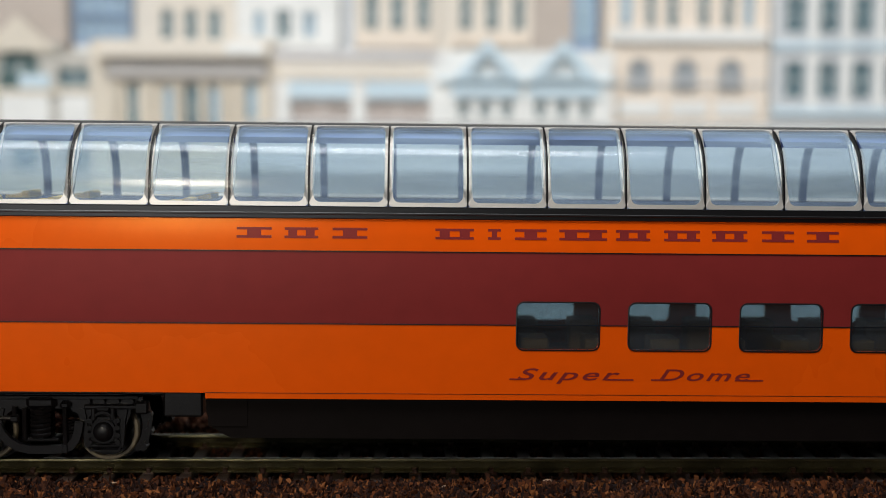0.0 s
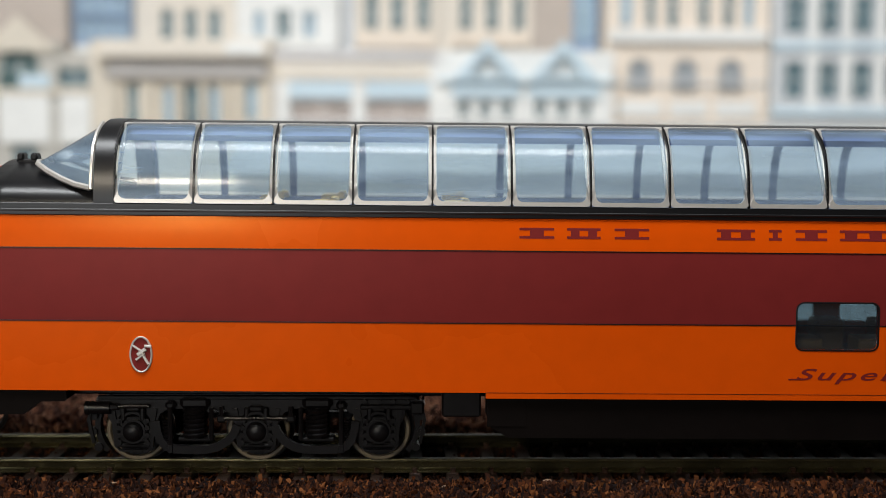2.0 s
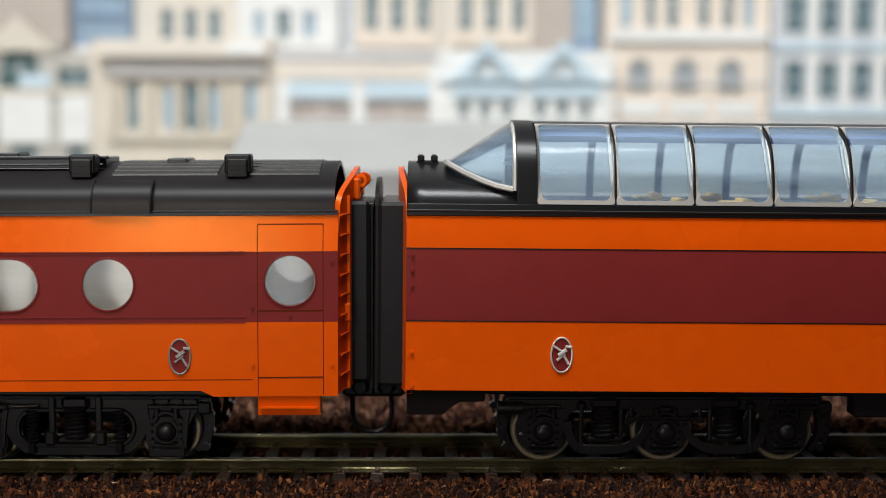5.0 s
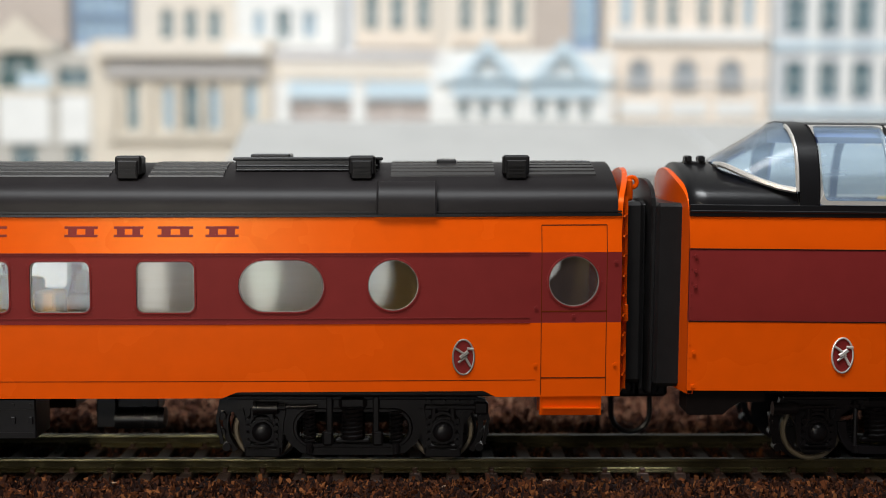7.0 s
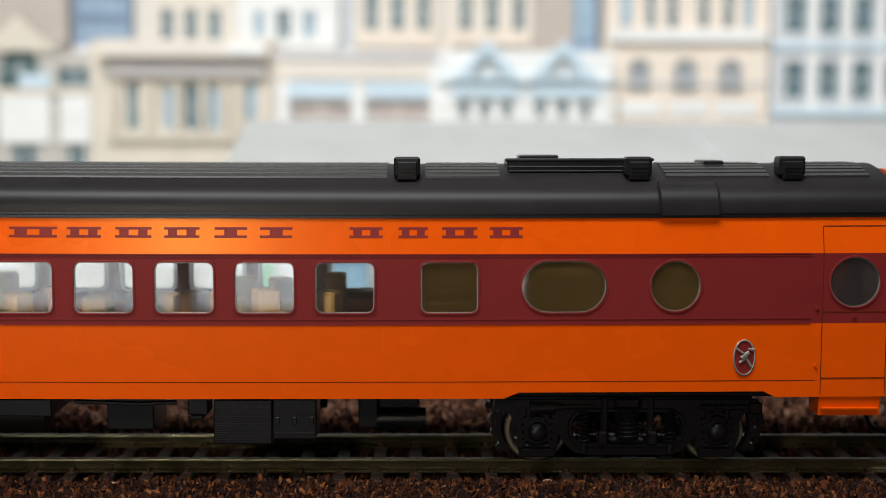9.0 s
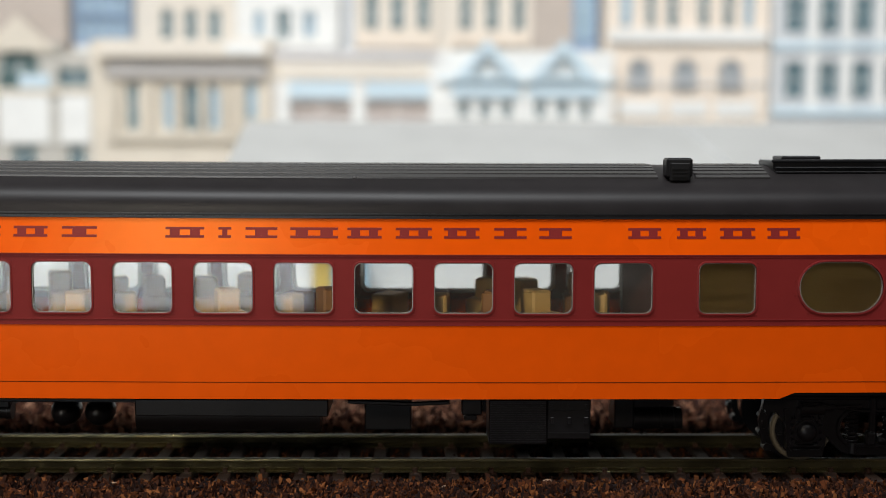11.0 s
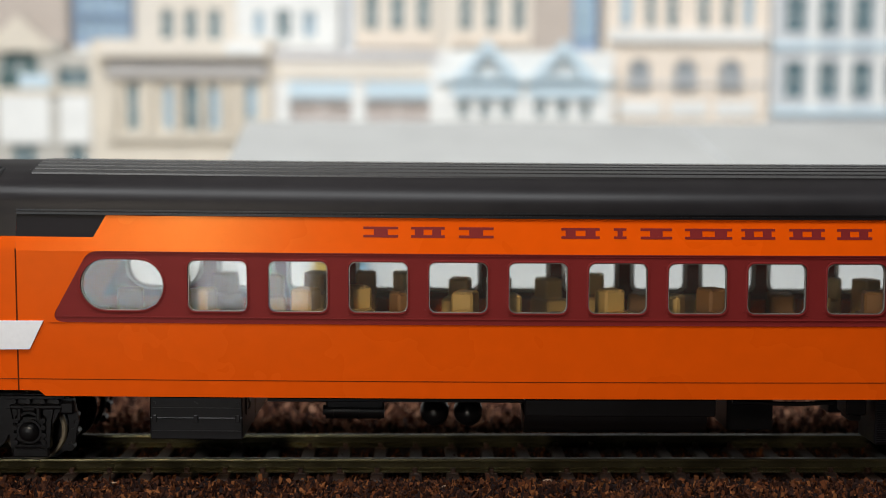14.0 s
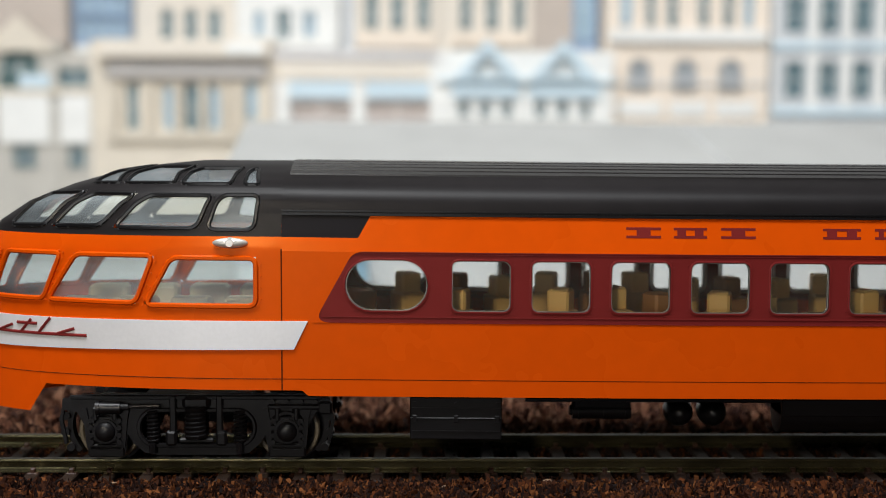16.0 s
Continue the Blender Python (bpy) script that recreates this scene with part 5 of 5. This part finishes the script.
def house(label, u0, u1, vtop, y, wall, openings, ledges, name="town_house"):
    """A model town house: front wall with openings through it, panes set back, ledges, returns and roof. Units: u, v on the front."""
    h = thing(name, label, "model building", "town houses")
    x0, x1, top = fx(u0), fx(u1), fz(vtop)
    holes, kinds = [], []
    for a, b, c, d, kind in openings:
        if kind == "arch":
            r = (fx(b) - fx(a)) / 2
            cx = (fx(a) + fx(b)) / 2
            holes.append([(fx(a), fz(d)), (fx(b), fz(d))] + [(cx + r * math.cos(radians(t)), fz(c) - r + r * math.sin(radians(t))) for t in range(0, 181, 20)])
        else:
            holes.append([(fx(a), fz(c)), (fx(a), fz(d)), (fx(b), fz(d)), (fx(b), fz(c))])
    bm = plate([(x0, -4.2), (x0, top), (x1, top), (x1, -4.2)], holes, y, 4)
    front = part("front_wall", bm, wall, h)
    for (a, b, c, d, kind), hole in zip(openings, holes):
        win = part("window", sheet([(x, z) for x, z in hole], y + 2.2, 0.6), BLWIN if kind == "blue" else PLWIN if kind == "pale" else GREENW if kind == "arch" and wall is OFFW else ARCHW if kind == "arch" else DKWIN, h)
        xm = (fx(a) + fx(b)) / 2
        fr = bmesh.new()
        box(fr, xm - 0.35, xm + 0.35, y + 1.6, y + 2.4, fz(d), fz(c))
        zc = (fz(c) + fz(d)) / 2
        box(fr, fx(a), fx(b), y + 1.6, y + 2.4, zc - 0.3, zc + 0.3)
        part("window_bar", fr, WHITE if kind != "blue" else BLUEW, win)
        sl = bmesh.new()
        box(sl, fx(a) - 0.8, fx(b) + 0.8, y - 1.2, y + 1, fz(d) - 1.2, fz(d))
        part("window_sill", sl, wall, win)
    for a, b, c, d, out, mat in ledges:
        bm = bmesh.new()
        box(bm, fx(a), fx(b), y - out, y - 0.05, fz(d), fz(c), min(0.6, out * 0.3))
        part("ledge", bm, mat, h)
    bm = bmesh.new()
    box(bm, x0, x0 + 3, y + 4, y + 90, -4.2, top)
    part("side_wall", bm, wall, h)
    bm = bmesh.new()
    box(bm, x1 - 3, x1, y + 4, y + 90, -4.2, top)
    part("side_wall", bm, wall, h)
    bm = bmesh.new()
    box(bm, x0 + 3, x1 - 3, y + 4, y + 90, top - 4, top - 1)
    part("roof", bm, ROOFG, h)
    return h


def town():
    house("tan brick tower with a plain front", -160, 112, -110, 560, TAN, [(-120, -90, -60, 10, ""), (-60, -30, -60, 10, "")], [(-160, 112, -40, -28, 3, BEIGE)])
    house("blue-grey glazed office block", 112, 212, -130, 575, STEEL, [(122 + 22 * k, 138 + 22 * k, -60 + 45 * j, -24 + 45 * j, "blue") for k in range(4) for j in range(3)], [(112, 212, 78, 92, 2, WHITE)])
    h = house("white gabled hall with a round-arched window", -120, 108, 78, 545, OFFW, [(2, 76, 92, 160, "arch"), (25, 65, 262, 300, ""), (-80, -20, 120, 160, "")],
              [(-120, 108, 160, 172, 2.5, CREAM), (4, 92, 172, 258, 2.2, WHITE), (40, 94, 136, 160, 3, BLUEW)])
    bm = plate([(fx(-25), fz(95)), (fx(40), fz(32)), (fx(106), fz(95))], (), 542, 3)
    part("gable", bm, CREAM, h)
    house("low white storefront with dark windows", 104, 168, 96, 547, OFFW, [(108, 158, 124, 156, ""), (120, 150, 262, 300, "")], [(108, 162, 172, 258, 2.2, WHITE), (104, 168, 158, 170, 2, CREAM)])
    # the ledge at 110-142 is coloured dark for the cornice's shade
    h = house("cream corner building with a bowed front", 164, 482, 74, 545, CREAM, [(227, 247, 150, 232, ""), (290, 308, 155, 232, "blue"), (328, 354, 150, 234, ""), (370, 390, 155, 232, "blue"), (436, 456, 146, 212, "blue")],
              [(184, 480, 74, 106, 9, BEIGE), (405, 470, 80, 102, 10, WHITE), (194, 474, 110, 142, 4, CORNSHADE), (196, 420, 232, 252, 4, CREAM)])
    for k in range(6):
        bm = bmesh.new()
        u = (208, 268, 318, 362, 402, 428)[k]
        tube(bm, [(fx(u), 541, fz(148)), (fx(u), 541, fz(232))], 2.2, 10)
        part("column", bm, CREAM, h)
    house("beige upper storeys set back behind a cornice", 208, 402, -120, 590, BEIGE, [(262 + 44 * k, 284 + 44 * k, 8 + j * -95, 62 + j * -95, "") for k in range(3) for j in range(2)], [(250, 400, 64, 72, 2, GREYW)])
    house("white plaster house with tall windows", 402, 592, -120, 588, WHITE, [(435, 453, 10, 56, "blue"), (476, 502, 8, 58, ""), (525, 549, 10, 56, "blue"), (435, 453, -90, -40, ""), (476, 502, -90, -40, ""), (525, 549, -90, -40, "")], [(402, 592, 70, 80, 3, WHITE)])
    house("beige stone house with three tall windows", 598, 778, -120, 585, BEIGE, [(642 + 48 * k, 664 + 48 * k, -20, 43, "") for k in range(3)], [(626, 770, 54, 78, 3, PEACH), (598, 622, -120, 90, 2, GREYW)])
    house("tan brick house with three tall windows", 780, 1026, -120, 586, BEIGE, [(818 + 49 * k, 838 + 49 * k, -20, 43, "") for k in range(3)], [(800, 945, 54, 72, 3, PEACH), (950, 1024, -120, 95, 2, TAN)])
    house("slender blue-grey glazed tower", 1026, 1072, -140, 588, STEEL, [(1034, 1064, -60, 60, "blue")], [])
    house("low mauve storefront with a pale blue fascia", 478, 778, 90, 550, MAUVE, [(515, 620, 182, 212, "pale"), (648, 760, 182, 212, "pale")],
          [(478, 778, 90, 106, 2, MAUVE), (482, 774, 112, 142, 1.5, BEIGE), (510, 765, 146, 176, 2.5, BLUEW), (490, 512, 146, 240, 3.5, WHITE), (622, 648, 146, 240, 3.5, WHITE), (760, 778, 112, 240, 3.5, WHITE)])
    h = house("white storefront with two pale blue pediments", 776, 1086, 90, 545, WHITE,
              [(812, 830, 178, 206, ""), (850, 868, 178, 206, ""), (888, 906, 178, 206, ""), (948, 966, 178, 206, ""), (987, 1006, 178, 206, ""), (1028, 1046, 178, 206, "")],
              [(800, 920, 146, 174, 3, BLUEW), (936, 1062, 146, 174, 3, BLUEW), (776, 1086, 140, 147, 4, BLUEW)])
    for c in (862, 996):
        bm = plate([(fx(c - 62), fz(142)), (fx(c), fz(70)), (fx(c + 62), fz(142))], ([(fx(c - 34), fz(134)), (fx(c), fz(94)), (fx(c + 34), fz(134))],), 538, 6)
        part("pediment", bm, BLUEW, h)
    house("peach brick house with arched windows", 1078, 1372, -120, 560, PEACH,
          [(1104, 1124, -20, 42, "blue"), (1150, 1166, -20, 42, ""), (1188, 1206, -20, 42, ""), (1245, 1263, -20, 42, ""), (1290, 1308, -20, 42, ""), (1326, 1344, -20, 42, "blue"),
           (1120, 1160, 100, 160, "arch"), (1202, 1244, 100, 160, "arch"), (1284, 1326, 100, 160, "arch")],
          [(1084, 1366, 48, 72, 4, WHITE), (1078, 1372, 142, 148, 1.5, GREYW), (1100, 1180, 176, 205, 1.5, WHITE), (1195, 1262, 176, 205, 1.5, WHITE), (1278, 1350, 176, 205, 1.5, WHITE)])
    house("pale grey office block with regular windows", 1376, 1860, -130, 556, GREYW,
          [(1400 + 61 * k, 1435 + 61 * k, -129 + 117 * j, -67 + 117 * j, "") for k in range(7) for j in range(3)],
          [(1376, 1860, 70, 84, 2.5, BLUEW), (1376, 1860, 188, 202, 3, BLUEW)] + [(1440 + 61 * k, 1460 + 61 * k, -120, 190, 1.5, WHITE) for k in range(7)])
    # long low shed with a pitched roof between the town and the track
    s = thing("station_shed", "long low shed with a pale grey pitched roof", "model building")
    bm = bmesh.new()
    box(bm, -70, 640, 256, 370, -4.2, 43.2)
    part("wall", bm, GREYW, s)
    bm = bmesh.new()
    extrude_x(bm, [(250, 43.1), (312, 61.8), (374, 43.1), (374, 41.6), (312, 60.2), (250, 41.6)], -74, 650)
    rf = part("roof", bm, ROOFG, s, "pale grey felted roof")
    for x in (117.0, 390.0):
        bm = bmesh.new()
        for k in range(12):
            t = k / 12
            y = 252 + 58 * t
            xx = x + 1.6 * noise.noise(Vector((t * 6, x, 0))) - 8 * t
            box(bm, xx - 0.5, xx + 0.5, y, y + 4.0, 43.0 + (y - 250) * 0.3016, 43.35 + (y + 4 - 250) * 0.3016)
        part("roof_seam", bm, GREYW, rf)
    k = thing("kiosk", "small blue and yellow kiosk on the station forecourt", "kiosk")
    bm = bmesh.new()
    box(bm, -33, -20, 236, 246, -3.4, 13, 0.5)
    part("kiosk_body", bm, KBLUE, k)
    bm = bmesh.new()
    box(bm, -40, -33.2, 237, 246, -3.4, 14, 0.5)
    part("kiosk_side", bm, KYELLOW, k, "yellow side booth")
    bm = bmesh.new()
    box(bm, -41, -19, 233, 248, 14.1, 15.2, 0.3)
    part("kiosk_roof", bm, WHITE, k)
    bm = bmesh.new()
    box(bm, -60, -55, 240, 247, -3.4, 9, 0.5)
    tagged(part("green_cabinet", bm, KGREEN, None), "small green cabinet beside the shed", "cabinet")


def room():
    bm = bmesh.new()
    box(bm, -2500, 2500, 1500, 1520, -870, 1600)
    tagged(part("wall_north", bm, WHITE, None), "plain white room wall", "wall", kind="structure")
    # unseen south and east walls, added dark so the right side gets less bounce
    bm = bmesh.new()
    box(bm, -2500, 2500, -1420, -1400, -870, 1600)
    tagged(part("wall_south", bm, DARKWALL, None), "unseen plain room wall", "wall", kind="structure")
    for nm, a in (("wall_west", -2520), ("wall_east", 2500)):
        bm = bmesh.new()
        box(bm, a, a + 20, -1400, 1500, -870, 1600)
        tagged(part(nm, bm, DARKWALL if nm == "wall_east" else BEIGE, None), "unseen plain room wall", "wall", kind="structure")
    bm = bmesh.new()
    box(bm, -2520, 2520, -1420, 1520, 1600, 1620)
    tagged(part("ceiling", bm, WHITE, None), "plain white ceiling", "ceiling", kind="structure")


def fittings():
    """The window behind the camera, the lamp over the layout and the small desk lamp."""
    w = tagged(thing("window_1", "white window frame in the room wall", "window"), kind="structure")
    for a, b, c, d in ((-582, -562, -242, 222), (-128, -108, -242, 222), (-562, -128, 202, 222), (-562, -128, -242, -222)):
        bm = bmesh.new()
        box(bm, a, b, -1400, -1240, c, d, 2)
        part("window_frame", bm, WHITE, w)
    c = thing("ceiling_lamp", "flat white lamp hung over the layout", "lamp")
    m = look((-120, -320, 1000), (200, 450, 80))
    bm = bmesh.new()
    box(bm, -370, 370, -195, 195, 8, 40, 4, 0, m)
    part("lamp_housing", bm, WHITE, c)
    bm = bmesh.new()
    for dx in (-250, 250):
        top = m @ Vector((dx, 0, 40))
        tube(bm, [top, (top.x, top.y, 1600)], 3, 6)
    part("suspension_wire", bm, GASKET, c)
    d = thing("desk_lamp", "small black desk lamp on a stand behind the layout", "lamp")
    m = look((-114, -390, 166), (-75, 0, 30))
    bm = bmesh.new()
    box(bm, -27, 27, -24, 24, 4, 40, 4, 0, m)
    part("lamp_head", bm, RUBBER, d)
    bm = bmesh.new()
    tube(bm, [(-119, -425, 178), (-138, -545, 160), (-138, -545, -850)], 6, 10)
    tube(bm, [(-138, -545, -850), (-138, -545, -830)], 110, 24)
    part("lamp_stand", bm, RUBBER, d)


def stone_chip(x, y, r, seed):
    rnd = random.Random(seed)
    bm = bmesh.new()
    bmesh.ops.create_icosphere(bm, subdivisions=1, radius=r)
    for v in bm.verts:
        v.co = Vector((v.co.x * 1.3, v.co.y, v.co.z * 0.6)) * rnd.uniform(0.75, 1.2) + Vector((x, y, ballast_height(x, y) + 0.35))
    ob = part("stone_chip", bm, CHIP, None)
    for q in ob.data.polygons:
        q.use_smooth = False
    tagged(ob, "small pale chip lying on the brown ballast", "stone", "stone chips")


ground()
room()
fittings()
ballast_bed()
track()
chunks("trackside_ballast", 46000, -105, 105, -30, -14.2, lambda x, y: ballast_height(x, y), 0.1, 0.72, "loose reddish brown bark-like ballast beside the track", 1, BALLAST)
# far strip takes the brightened ballast colours
chunks("far_ballast", 22000, -125, 125, 13, 104, lambda x, y: ballast_height(x, y), 0.35, 1.3, "loose brown ballast beyond the track", 2, FARBALLAST)
chunks("inner_ballast", 11000, -115, 115, -13.8, 13, lambda x, y: ballast_height(x, y) - 0.2, 0.2, 0.6, "dark brown ballast between the ties", 3, BALLAST)
for sx, sy, sr, sd in ((21.0, -16.2, 0.75, 1), (34.5, -17.5, 0.45, 2), (-51.0, -16.8, 0.5, 4), (52.0, -16.5, 0.45, 6), (-20.0, -17.6, 0.4, 8), (3.5, -18.2, 0.4, 5)):
    stone_chip(sx, sy, sr, sd)
town()
DOME = dome_car()
LOUNGE = lounge_car()

# place of the lounge car's leading end along the track, in mm
RUN = [(0.0, -128.84), (0.5, -117.29), (1.0, -105.63), (1.5, -94.12), (2.0, -82.69), (2.5, -71.06), (3.0, -59.31), (3.5, -48.0), (4.0, -36.6),
       (5.2, -9.2), (6.3, 16.0), (7.0, 32.71), (7.5, 44.52), (8.0, 56.16), (8.5, 67.74), (9.0, 79.05), (10.2, 106.3), (11.3, 131.4), (12.0, 146.4),
       (12.5, 156.95), (13.0, 167.65), (13.5, 178.47), (14.0, 189.3), (14.5, 200.0), (15.0, 210.84), (15.5, 221.6), (16.0, 232.36)]


def run_at(t):
    return float(np.interp(t, [a for a, _ in RUN], [b for _, b in RUN]))


def motions():
    walk(DOME, [(t, pose((x + 11.0) / 1000, 0, 0)) for t, x in RUN])
    walk(LOUNGE, [(t, pose(x / 1000, 0, 0)) for t, x in RUN])
    for ws, ax in WHEELSETS:
        rows = []
        for k in range(65):
            t = 0.25 * k
            rows.append((t, pose(ax / 1000, 0, 0.0053, 0, math.degrees((run_at(t) - RUN[0][1]) / 5.28), 0)))
        walk(ws, rows)


motions()
